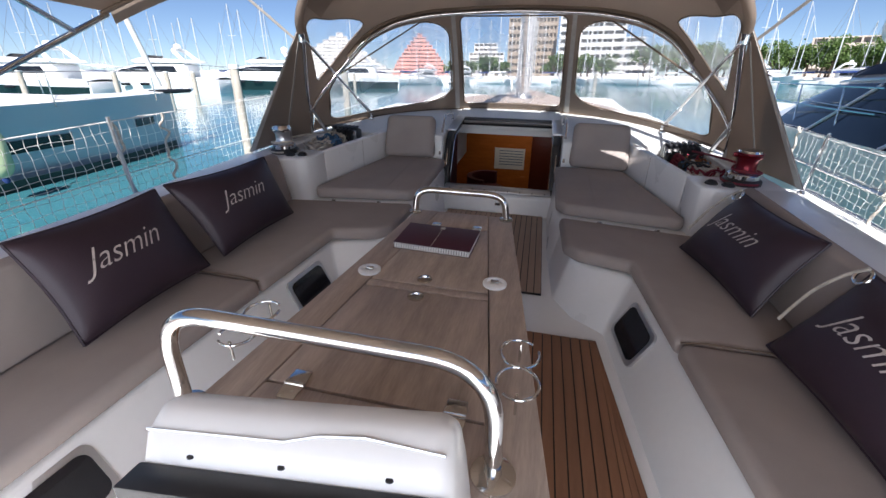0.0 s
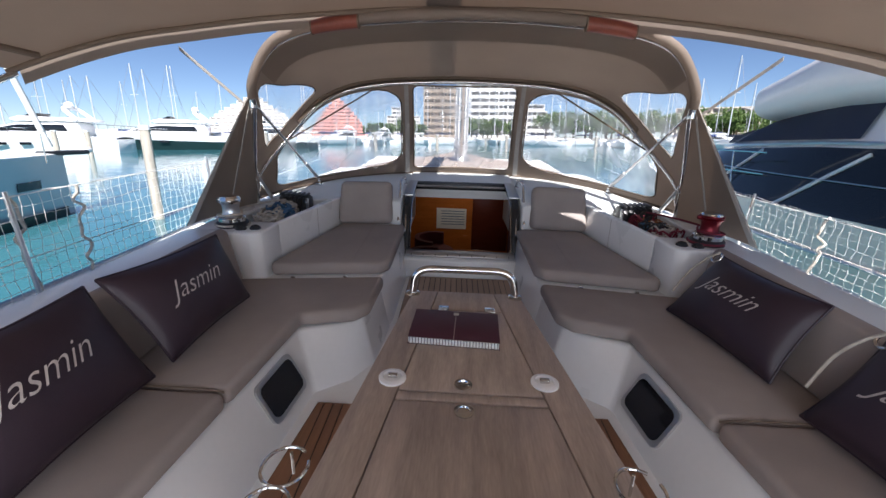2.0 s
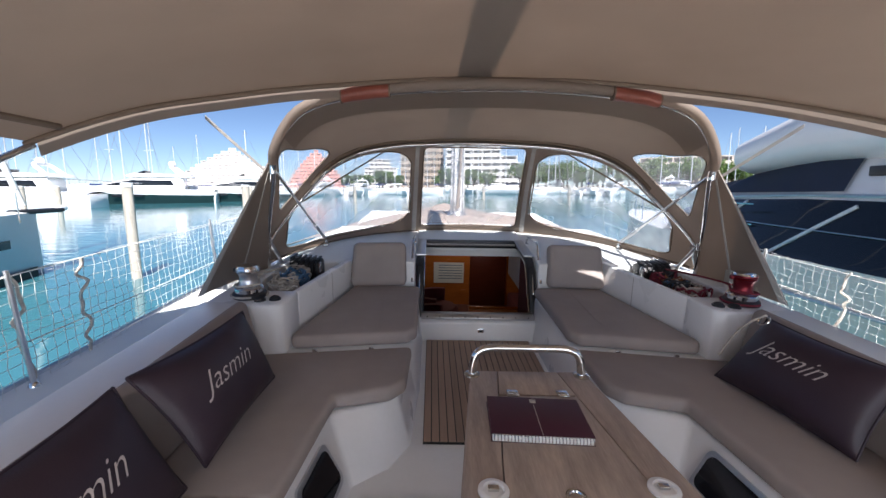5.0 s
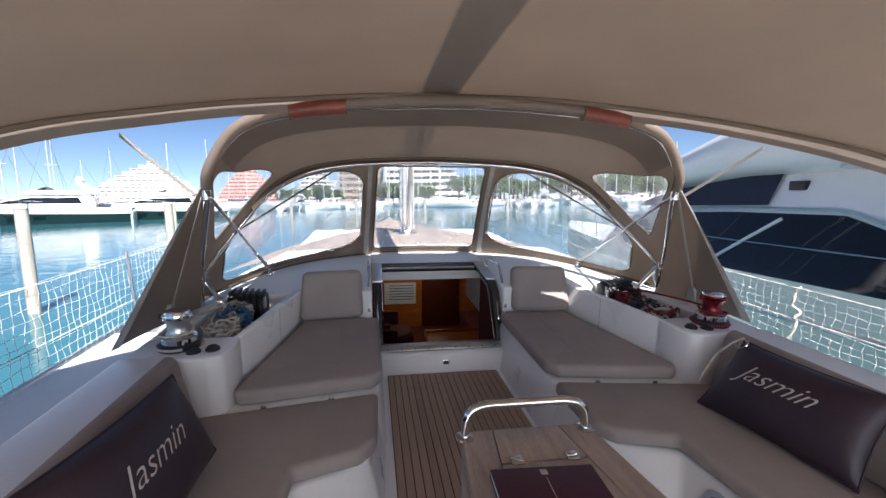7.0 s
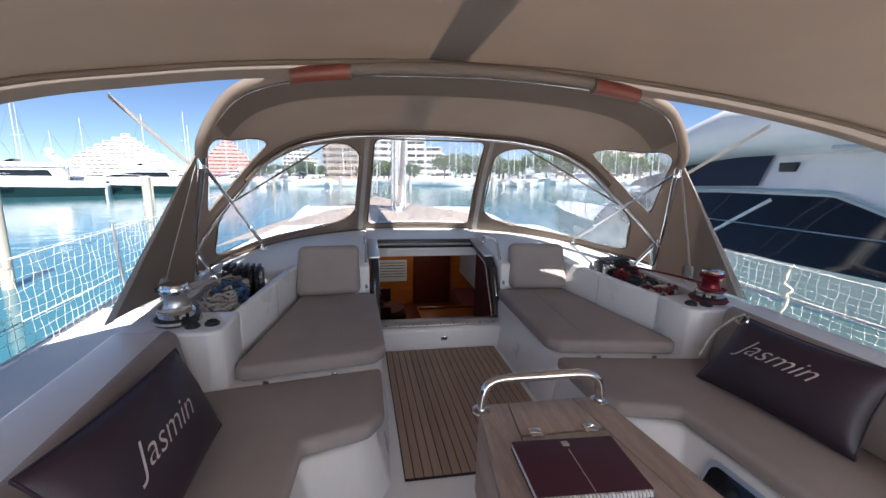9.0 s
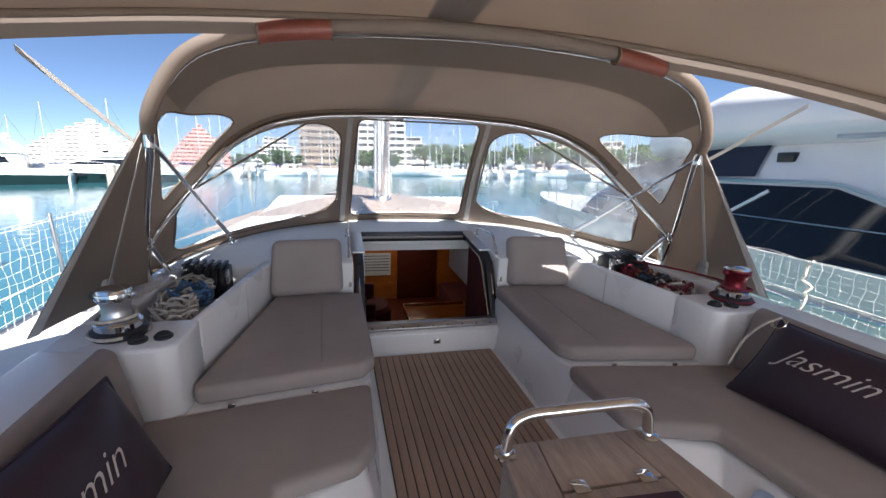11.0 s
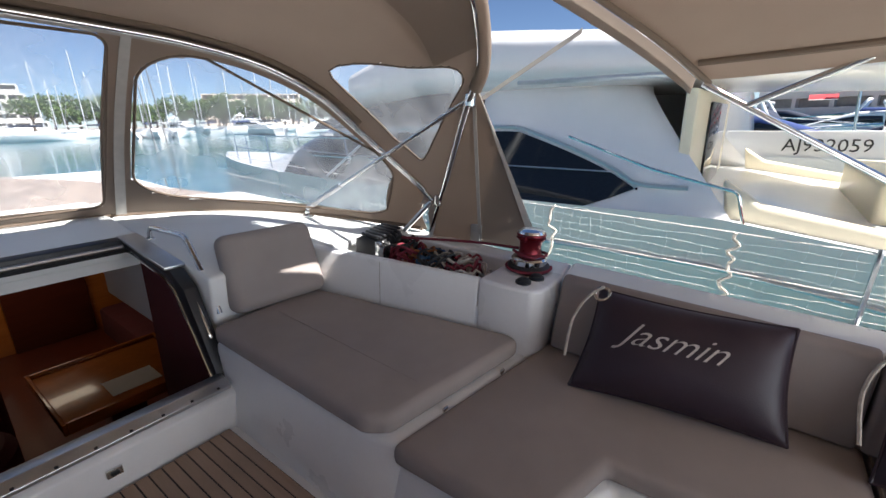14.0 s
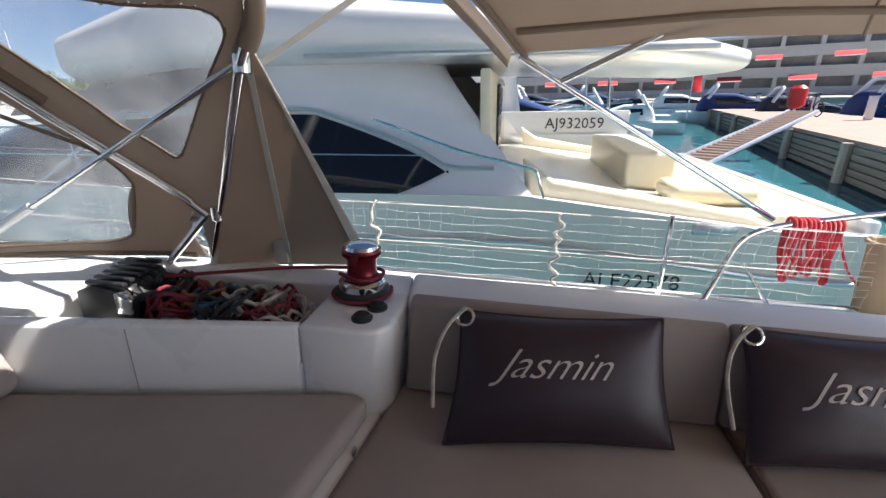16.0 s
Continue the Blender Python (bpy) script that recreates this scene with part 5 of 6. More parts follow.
def motor_yacht():
    y_ = thing("motor_yacht", "large white motor yacht with black wraparound windows, moored alongside", "motor yacht", (6.3, 6, WZ), boat=False)
    def half(y):
        f = max(0.0, (y - 6.0) / 10.0)
        return 2.35 * max(0.0, 1 - f ** 2.1)
    def gun(y):
        return 0.19 + 0.28 * min(1, max(0, (y - 0.8) / 2.2))
    def hull_(u, v):
        y = 0.2 + 15.6 * u
        a = (v - 0.5) * 2
        side = -1 if a < 0 else 1
        t = abs(a)
        w = half(y) * (0.96 + 0.04 * t ** 0.5) + 0.02
        return (6.3 + side * w, y, -1.25 + (gun(y) + 1.25) * t)
    vs = steps_of(0, 0.5, 10)
    part("hull", sheet(hull_, steps_of(0, 1, 50), steps_of(0, 1, 20)), YHULL, y_, boat=False)
    part("transom", block(4.05, 8.55, 0.12, 0.24, -1.2, 0.28, 0.03), YWHITE, y_, boat=False)
    part("deck", sheet(lambda u, v: (6.3 + (2 * v - 1) * half(0.2 + 15.6 * u), 0.2 + 15.6 * u, gun(0.2 + 15.6 * u) - 0.02 + 0.10 * (1 - abs(2 * v - 1) ** 2) * (1 if u > 0.2 else 0)), steps_of(0, 1, 40), steps_of(0, 1, 8)), YWHITE, y_, boat=False)
    part("rub_rail", tube([(6.3 - half(y) - 0.03, y, gun(y) - 0.42) for y in steps_of(0.3, 14, 40)], 0.022, 8), ALU, y_, "steel rubbing strake", boat=False)
    # superstructure: sections across the yacht, loft along y
    def house(u, v):
        y = 2.9 + 9.6 * u
        a = 2 * v - 1
        zt = 1.42 + 0.75 * math.sin(math.pi * min(1, max(0, (y - 2.2) / 8.6))) ** 0.9 if y < 6.5 else max(0.62, 2.15 - 0.30 * (y - 6.5) ** 1.05)
        w = min(half(y) * 0.985, 2.3) * (1 - 0.0 * u)
        ca = abs(a) ** 0.38 * (1 if a > 0 else -1)
        zz = gun(y) - 0.05 + (zt - gun(y) + 0.05) * (1 - abs(a) ** 3.2)
        y += 1.0 * (1 - u) ** 8 * (1 - abs(a) ** 3.2)
        return (6.3 + w * (abs(a) ** 0.42 * (1 if a > 0 else -1)) * (1 - 0.13 * (1 - abs(a) ** 3.2)), y, zz)
    part("deckhouse", sheet(house, steps_of(0, 1, 40), steps_of(0, 1, 40)), YWHITE, y_, boat=False)
    # black side window and windscreen lie just proud of the house side
    def side_x(y, z):
        zt = 1.42 + 0.75 * math.sin(math.pi * min(1, max(0, (y - 2.2) / 8.6))) ** 0.9 if y < 6.5 else max(0.62, 2.15 - 0.30 * (y - 6.5) ** 1.05)
        g = gun(y) - 0.05
        k = min(0.999, max(0.0, (z - g) / (zt - g)))
        aa = (1 - k) ** (1 / 3.2)
        return 6.3 - min(half(y) * 0.985, 2.3) * aa ** 0.42 * (1 - 0.13 * k) - 0.02
    def lower(y):
        return 0.39 + 0.29 * max(0, (4.5 - y) / 0.8) ** 1.5 + 0.02 * max(0, y - 6)
    def upper(y):
        return 0.64 + 0.54 * min(1, max(0, (y - 3.75) / 1.35)) ** 0.75 - 0.035 * max(0, y - 6.5)
    win = part("side_window", sheet(lambda u, v: (lambda y, z: (side_x(y, z), y, z))(3.72 + 6.2 * u, lower(3.72 + 6.2 * u) + (upper(3.72 + 6.2 * u) - lower(3.72 + 6.2 * u)) * v), steps_of(0, 1, 50), steps_of(0, 1, 10)), YGLASS, y_, "black tinted side window", boat=False)
    for y0 in (6.2, 8.0):
        part("window_bar", tube([(side_x(y0 + 0.45 - 0.9 * k, 0.46 + 0.66 * k) - 0.012, y0 + 0.45 - 0.9 * k, 0.46 + 0.66 * k) for k in steps_of(0, 1, 6)], 0.022, 6), YWHITE, win, "white window mullion", boat=False)
    part("window_wire", tube([(side_x(y, 0.80) - 0.02, y, 0.80 + 0.01 * (y - 4)) for y in steps_of(4.0, 9.6, 20)], 0.008, 5), ALU, win, "pale trim line", boat=False)
    part("window_trim", tube([(side_x(y, upper(y) + 0.04) - 0.015, y, upper(y) + 0.05) for y in steps_of(3.3, 9.6, 40)], 0.020, 8), ALU, y_, "steel handrail along the window", boat=False)
    def ws(u, v):
        y, z = 6.0 + 4.6 * u, 0
        lo, hi = 1.28 - 0.10 * u, 1.28 - 0.10 * u + (0.48 * (1 - u) ** 0.5 + 0.02)
        z = lo + (hi - lo) * v
        return (side_x(y, z) - 0.02, y, z)
    part("windscreen_cover", sheet(ws, steps_of(0, 1, 30), steps_of(0, 1, 8)), NAVYCLOTH, y_, "dark mesh windscreen cover", boat=False)
    part("vent", block(side_x(5.75, 1.5) - 0.03, side_x(5.75, 1.5) + 0.05, 5.65, 5.85, 1.45, 1.56, 0.01), BLACK, y_, "small dark side vent", boat=False)
    # flybridge overhang, drawn out aft
    def fly(u, v):
        y = 0.9 + 7.1 * u
        a = 2 * v * math.pi
        lo = 1.50 + 0.12 * math.sin(math.pi * u)
        hi = 1.72 + 0.75 * min(1, u * 1.25) ** 0.9 * (1 if u < 0.8 else max(0.3, 1 - (u - 0.8) * 2.4))
        cx, w = 6.3, 2.2 * (1 - 0.3 * max(0, u - 0.6)) * (0.55 + 0.45 * min(1, u * 5))
        x = cx + w * math.copysign(abs(math.cos(a)) ** 0.35, math.cos(a))
        z = (lo + hi) / 2 + (hi - lo) / 2 * math.copysign(abs(math.sin(a)) ** 0.6, math.sin(a))
        return (x, y, z)
    part("flybridge", sheet(fly, steps_of(0, 1, 30), steps_of(0, 1, 40)), YWHITE, y_, "white flybridge overhang", boat=False)
    part("fly_trim", tube([(4.055, y, 1.64 + 0.012 * (y - 2)) for y in steps_of(1.6, 5.0, 12)], 0.026, 8), ALU, y_, "chrome strip", boat=False)
    # aft cockpit
    for xa, xb in ((4.12, 4.30), (8.30, 8.48)):
        part("cockpit_coaming", extruded([(0.75, 0.16), (2.95, 0.16), (3.05, 0.78), (2.75, 0.58), (2.1, 0.47), (1.1, 0.30)], "x", xa, xb, 0.05, 3), YCREAM, y_, "cream cockpit coaming", boat=False)
    part("cockpit_bulkhead", block(4.3, 8.3, 3.35, 3.45, 0.28, 1.55, 0.02), YCREAM, y_, "cream cockpit bulkhead", boat=False)
    part("cockpit_door", block(5.4, 7.4, 3.32, 3.35, 0.35, 1.45, 0.02), YGLASS, y_, "dark glass cockpit door", boat=False)
    part("cockpit_floor", block(4.2, 8.4, 0.3, 3.4, 0.20, 0.27), YCREAM, y_, "cream cockpit floor", boat=False)
    part("cockpit_counter", block(5.2, 7.6, 1.35, 1.9, 0.268, 0.70, 0.06, 4), YCREAM, y_, "cream cockpit counter", boat=False)
    part("counter_panel", block(5.6, 6.5, 1.33, 1.36, 0.45, 0.68, 0.01), ALU, y_, "dark steel panel", boat=False)
    part("aft_bench", block(4.5, 5.1, 0.8, 1.6, 0.268, 0.46, 0.08, 4), YCREAM, y_, "cream seat", boat=False)
    part("cockpit_rail", tube(rounded_line([(3.97, 2.85, gun(2.8)), (3.97, 2.92, 0.70), (3.98, 3.6, 0.86), (4.02, 4.4, 1.14)], 0.05), 0.014, 8), STEEL, y_, "steel handrail", boat=False)
    for y in (7.8, 9.2, 10.6, 12.0, 13.2):
        x = 6.3 - half(y) + 0.1
        part("rail_post", tube([(x, y, gun(y)), (x + 0.04, y + 0.15, gun(y) + 0.62)], 0.011, 6), STEEL, y_, boat=False)
    for h in (0.62, 0.33):
        part("bow_rail", tube([(6.3 - half(y) + 0.13, y + 0.1, gun(y) + h) for y in steps_of(7.0, 15.2, 24)], 0.012, 6), STEEL, y_, "steel bow rail", boat=False)
    part("fairlead", block(3.90, 3.96, 1.25, 1.6, 0.16, 0.26, 0.02), ALU, y_, "steel fairlead plate", boat=False)
    numbers("AJ E22578", 0.20, Matrix.Translation((6.3 - half(2) - 0.04, 2.46, -0.36)) @ pose(0, 0, 0, 90, 0, -90), y_, BLACK)


motor_yacht()


def second_yacht():
    y_ = thing("motor_yacht", "cream and white motor yacht moored one berth further", "motor yacht", (11.5, 3, WZ), boat=False)
    def hull_(u, v):
        y = 0.5 + 13 * u
        w = 2.2 * (1 - max(0, (u - 0.4) / 0.6) ** 2)
        a = 2 * v - 1
        return (11.6 + w * math.copysign(abs(a) ** 0.25, a), y, -1.2 + 1.75 * abs(a) ** 2)
    part("hull", sheet(hull_, steps_of(0, 1, 24), steps_of(0, 1, 20)), YWHITE, y_, boat=False)
    part("transom", block(9.5, 13.7, 0.4, 0.55, -1.1, 0.62, 0.05), YWHITE, y_, boat=False)
    part("cabin", extruded([(3.0, 0.5), (9.0, 0.5), (7.0, 1.9), (4.2, 2.2), (3.2, 1.9)], "x", 9.9, 13.3, 0.2, 3), YWHITE, y_, boat=False)
    part("window", extruded([(3.6, 1.0), (7.4, 1.0), (6.6, 1.55), (3.7, 1.6)], "x", 9.88, 13.32, 0.02), YGLASS, y_, boat=False)
    part("roof", block(9.8, 13.4, 0.9, 4.6, 2.1, 2.25, 0.06), YCREAM, y_, boat=False)
    for x in (10.0, 13.2):
        part("roof_post", tube([(x, 1.2, 0.6), (x, 1.3, 2.12)], 0.03, 8), STEEL, y_, boat=False)
    numbers("AJ932059", 0.30, Matrix.Translation((9.46, 2.55, 0.66)) @ pose(0, 0, 0, 90, 0, -90), y_, BLACK)
    part("side_board", block(9.48, 9.56, 0.9, 3.4, 0.5, 1.0, 0.02), YWHITE, y_, boat=False)


second_yacht()


# ---- pontoon astern and its boats ----


def pontoon():
    ob = thing("pontoon", "wide timber pontoon with pinkish deck boards", "pontoon", (20, -12, WZ), boat=False)
    m = Matrix.Translation((22, -9.6, 0)) @ pose(0, 0, 0, 0, 0, -14)
    def put(bm):
        for v in bm.verts:
            v.co = m @ v.co
        return bm
    part("deck", put(block(-40, 45, -2.2, 2.2, 0.05, 0.15)), DOCK, ob, "pinkish deck", boat=False)
    for k in range(5):
        part("side_plank", put(block(-40, 45, 2.16, 2.24, -0.80 + 0.17 * k, -0.66 + 0.17 * k, 0.01)), DOCKSIDE, ob, "weathered side plank", boat=False)
    for k in range(18):
        part("post", put(tube([(-38 + 4.5 * k, 2.35, -1.4), (-38 + 4.5 * k, 2.35, 0.1)], 0.12, 8)), PILE, ob, boat=False)
    for k in range(9):
        b_ = thing("service_pedestal", "white service pedestal on the pontoon", "pedestal", m @ Vector((-20 + 6 * k, -1.2, 0.15)), "service pedestals", boat=False)
        part("body", put(block(-20.12 + 6 * k, -19.88 + 6 * k, -1.35, -1.1, 0.15, 1.05, 0.03)), YWHITE, b_, boat=False)
        part("lamp_cap", put(block(-20.14 + 6 * k, -19.86 + 6 * k, -1.37, -1.08, 1.05, 1.15, 0.02)), BLUECLOTH, b_, boat=False)
    g = thing("gangway", "folding steel gangway with slatted treads", "gangway", (10.5, -1.5, -0.2), boat=False)
    a, b = Vector((9.0, -0.2, 0.05)), Vector((13.8, -4.6, 0.75))
    d = (b - a).normalized()
    n = Vector((d.y, -d.x, 0)).normalized() * 0.32
    for k in (-1, 1):
        part("side_beam", tube([a + n * k, b + n * k], 0.055, 8), ALU, g, boat=False)
    for k in range(26):
        c = lerp(a, b, (k + 0.5) / 26)
        part("tread", tube([c - n, c + n], 0.04, 6), DOCK, g, boat=False)
    r = thing("lifebuoy_post", "red lifebuoy case on a white post", "lifebuoy post", (16.0, -5.6, 0.1), boat=False)
    part("post", tube([(16.0, -5.6, 0.1), (16.0, -5.6, 1.0)], 0.04, 8), YWHITE, r, boat=False)
    part("case", tube([(16.0, -5.6, 0.75), (16.0, -5.6, 0.85), (16.0, -5.6, 1.35), (16.0, -5.6, 1.45)], [0.12, 0.24, 0.24, 0.12], 14), REDP, r, "red plastic case", boat=False)
    f = thing("red_flag", "limp red flag on a pole", "flag", (21, -4.2, 0.5), boat=False)
    part("pole", tube([(21, -4.2, 0.2), (21, -4.2, 2.6)], 0.03, 6), YWHITE, f, boat=False)
    part("cloth", sheet(lambda u, v: (21 + 0.25 * u * math.sin(3 * v), -4.2 - 0.45 * u, 2.5 - 1.2 * v), steps_of(0, 1, 6), steps_of(0, 1, 8), None, 0.01), REDP, f, boat=False)
    for k in range(2):
        bk = thing("bicycle", "dark bicycle parked on the pontoon", "bicycle", (23 + 0.8 * k, -10.6, 0.15), "parked bicycles", boat=False)
        bx = 22.6 + 0.9 * k
        for dx in (0, 1.05):
            part("wheel", tube([(bx + dx + 0.33 * math.cos(a_), -10.2, 0.49 + 0.33 * math.sin(a_)) for a_ in steps_of(0, math.tau, 16)[:-1]], 0.025, 6, True), RUBBER, bk, boat=False)
        part("frame", tube([(bx, -10.2, 0.49), (bx + 0.4, -10.2, 0.5), (bx + 0.35, -10.2, 1.0), (bx + 0.85, -10.2, 1.05), (bx + 1.05, -10.2, 0.49)], 0.025, 6), BLUECLOTH, bk, boat=False)
        part("handlebar", tube([(bx + 0.85, -10.5, 1.15), (bx + 0.85, -9.9, 1.15)], 0.02, 6), BLACK, bk, boat=False)
        part("saddle", block(bx + 0.22, bx + 0.48, -10.28, -10.12, 1.0, 1.07, 0.03), BLACK, bk, boat=False)


pontoon()


def small_cruiser(x, y, length, cover, heading, hull_mat, label, group):
    """A motor boat: lofted hull, wedge cabin with windows, cover or arch, rail."""
    ob = thing("motor_boat", label, "motor boat", (x, y, WZ), group, boat=False)
    m = Matrix.Translation((x, y, 0)) @ pose(0, 0, 0, 0, 0, heading)
    L = length
    def put(bm):
        for v in bm.verts:
            v.co = m @ v.co
        return bm
    def h(u, v):
        a = 2 * v - 1
        w = 0.15 * L * (1 - max(0, (u - 0.35) / 0.65) ** 2.2) + 0.02
        zt = WZ + 0.09 * L + 0.06 * L * u ** 2
        return (w * math.copysign(abs(a) ** 0.3, a), (u - 0.5) * L + 0.05 * L * u * abs(a) ** 2, WZ - 0.3 + (zt - WZ + 0.3) * abs(a) ** 1.6)
    part("hull", put(sheet(h, steps_of(0, 1, 20), steps_of(0, 1, 18))), hull_mat, ob, boat=False)
    part("deck", put(sheet(lambda u, v: ((2 * v - 1) * 0.15 * L * (1 - max(0, (u - 0.35) / 0.65) ** 2.2), (u - 0.47) * L, WZ + 0.085 * L + 0.06 * L * u ** 2 + 0.012 * L * (1 - (2 * v - 1) ** 2)), steps_of(0.02, 0.97, 16), steps_of(0, 1, 6))), YWHITE, ob, boat=False)
    z0 = WZ + 0.09 * L
    prof = [(-0.30 * L, z0), (0.30 * L, z0 + 0.02 * L), (0.10 * L, z0 + 0.085 * L), (-0.05 * L, z0 + 0.135 * L), (-0.22 * L, z0 + 0.14 * L), (-0.27 * L, z0 + 0.10 * L)]
    part("cabin", put(extruded(prof, "x", -0.115 * L, 0.115 * L, 0.03 * L, 3)), cover or YWHITE, ob, boat=False)
    wp = [(-0.20 * L, z0 + 0.055 * L), (0.17 * L, z0 + 0.055 * L), (0.08 * L, z0 + 0.078 * L), (-0.05 * L, z0 + 0.105 * L), (-0.19 * L, z0 + 0.105 * L)]
    part("window", put(extruded(wp, "x", -0.118 * L, 0.118 * L, 0.004 * L)), YGLASS, ob, boat=False)
    part("radar_arch", put(tube(rounded_line([(-0.12 * L, -0.24 * L, z0 + 0.1 * L), (-0.09 * L, -0.18 * L, z0 + 0.20 * L), (0.09 * L, -0.18 * L, z0 + 0.20 * L), (0.12 * L, -0.24 * L, z0 + 0.1 * L)], 0.03 * L), 0.012 * L, 8)), YWHITE, ob, boat=False)
    part("bow_rail", put(tube([(s_ * 0.13 * L * (1 - max(0, (u - 0.35) / 0.65) ** 2.2), (u - 0.48) * L, z0 + 0.06 * L * u ** 2 + 0.055 * L) for s_, u in [(-1, u) for u in steps_of(0.5, 0.98, 8)] + [(1, u) for u in steps_of(0.98, 0.5, 8)]], 0.0025 * L, 5)), STEEL, ob, boat=False)
    return ob


# yachts across the basin to port
def polar(az, d):
    return d * math.sin(radians(az)), d * math.cos(radians(az))


def flybridge_yacht(x, y, L, heading, hull_mat, label):
    """A large motor yacht: flared hull with a white sheer band, deckhouse, flybridge, arch, dome and rails."""
    ob = thing("flybridge_yacht", label, "motor yacht", (x, y, WZ), "yachts across the basin", boat=False)
    m = Matrix.Translation((x, y, WZ)) @ pose(0, 0, 0, 0, 0, heading)

    def put(bm):
        for v in bm.verts:
            v.co = m @ v.co
        return bm

    def beam(u):
        return 0.13 * L * max(0.0, 1 - max(0, (u - 0.4) / 0.6) ** 2.4) + 0.01

    def sheer(u):
        return 0.088 * L + 0.05 * L * u ** 1.6

    def skin(u, v, lo, hi):
        a = 2 * v - 1
        t = lo + (hi - lo) * abs(a)
        flare = 0.78 + 0.22 * t + 0.12 * u * (t - 1)
        return (math.copysign(beam(u) * flare, a), (u - 0.5) * L - 0.07 * L * (1 - t) * u ** 3, -0.3 + (sheer(u) + 0.3) * t)
    for side in (0, 0.5):
        part("hull_side", put(sheet(lambda u, v: skin(u, v, 0, 0.70), steps_of(0, 1, 20), steps_of(side, side + 0.5, 6))), hull_mat, ob, boat=False)
        part("sheer_band", put(sheet(lambda u, v: skin(u, v, 0.70, 1.0), steps_of(0, 1, 20), steps_of(side, side + 0.4999, 5))), YWHITE, ob, "white sheer band", boat=False)
    part("deck", put(sheet(lambda u, v: ((2 * v - 1) * beam(u), (u - 0.5) * L, sheer(u) - 0.02 + 0.012 * L * (1 - (2 * v - 1) ** 2)), steps_of(0.0, 1, 16), steps_of(0, 1, 6))), YWHITE, ob, boat=False)
    part("transom", put(block(-0.12 * L, 0.12 * L, -0.505 * L, -0.49 * L, -0.2, 0.085 * L, 0.02 * L)), YWHITE, ob, boat=False)
    z = 0.085 * L
    part("deckhouse", put(extruded([(-0.30 * L, z), (0.30 * L, z + 0.02 * L), (0.16 * L, z + 0.065 * L), (0.02 * L, z + 0.10 * L), (-0.30 * L, z + 0.10 * L)], "x", -0.095 * L, 0.095 * L, 0.02 * L, 3)), YWHITE, ob, boat=False)
    part("window", put(extruded([(-0.24 * L, z + 0.045 * L), (0.19 * L, z + 0.048 * L), (0.12 * L, z + 0.068 * L), (0.02 * L, z + 0.086 * L), (-0.22 * L, z + 0.086 * L)], "x", -0.0965 * L, 0.0965 * L, 0.004 * L)), YGLASS, ob, "black saloon window", boat=False)
    part("flybridge", put(extruded([(-0.36 * L, z + 0.102 * L), (0.03 * L, z + 0.102 * L), (0.06 * L, z + 0.118 * L), (0.0, z + 0.135 * L), (-0.34 * L, z + 0.122 * L)], "x", -0.10 * L, 0.10 * L, 0.012 * L, 3)), YWHITE, ob, boat=False)
    part("wind_deflector", put(extruded([(-0.06 * L, z + 0.13 * L), (0.0, z + 0.13 * L), (-0.05 * L, z + 0.152 * L), (-0.07 * L, z + 0.152 * L)], "x", -0.08 * L, 0.08 * L, 0.004 * L)), YGLASS, ob, "smoked wind deflector", boat=False)
    part("radar_arch", put(tube(rounded_line([(-0.10 * L, -0.30 * L, z + 0.11 * L), (-0.08 * L, -0.22 * L, z + 0.185 * L), (0.08 * L, -0.22 * L, z + 0.185 * L), (0.10 * L, -0.30 * L, z + 0.11 * L)], 0.03 * L), 0.012 * L, 8)), YWHITE, ob, boat=False)
    part("radar_dome", put(turned([(0.02 * L, 0), (0.026 * L, 0.012 * L), (0.02 * L, 0.03 * L), (0.004 * L, 0.036 * L)], (0, -0.22 * L, z + 0.19 * L), 14)), YWHITE, ob, boat=False)
    for sd in (-1, 1):
        for k in range(3):
            yy = (-0.05 + 0.13 * k) * L
            part("porthole", put(block(sd * beam(yy / L + 0.5) * 0.955 - 0.05, sd * beam(yy / L + 0.5) * 0.955 + 0.05, yy, yy + 0.06 * L, 0.05 * L, 0.066 * L, 0.004 * L)), YGLASS, ob, boat=False)
        part("bow_rail", put(tube([(sd * beam(u) * 0.95, (u - 0.5) * L, sheer(u) + 0.045 * L) for u in steps_of(0.45, 0.99, 12)], 0.03, 5)), STEEL, ob, boat=False)
        for k in range(6):
            u = 0.47 + 0.09 * k
            part("rail_post", put(tube([(sd * beam(u) * 0.95, (u - 0.5) * L, sheer(u) - 0.02), (sd * beam(u) * 0.95, (u - 0.5) * L, sheer(u) + 0.045 * L)], 0.025, 5)), STEEL, ob, boat=False)
    return ob


for az, d, L, hd, hm, lab in ((-26.0, 72, 17, 118, YNAVY, "dark green hulled flybridge motor yacht"), (-35.5, 70, 18, 112, YNAVY, "dark hulled motor yacht with white topsides"), (-46, 64, 17, 106, YWHITE, "white flybridge motor yacht moored across the basin"), (-56, 60, 16, 102, YNAVY, "dark hulled motor yacht across the basin"), (-66, 58, 16, 98, YWHITE, "white flybridge motor yacht moored across the basin"), (-16.5, 112, 15, 160, YWHITE, "white motor yacht at the far berths"), (-11.5, 118, 14, 170, YWHITE, "white motor yacht at the far berths"), (22, 120, 14, 190, YWHITE, "white motor yacht at the far berths"), (29, 112, 15, 200, YWHITE, "white motor yacht at the far berths")):
    px, py = polar(az, d)
    flybridge_yacht(px, py, L, hd, hm, lab)
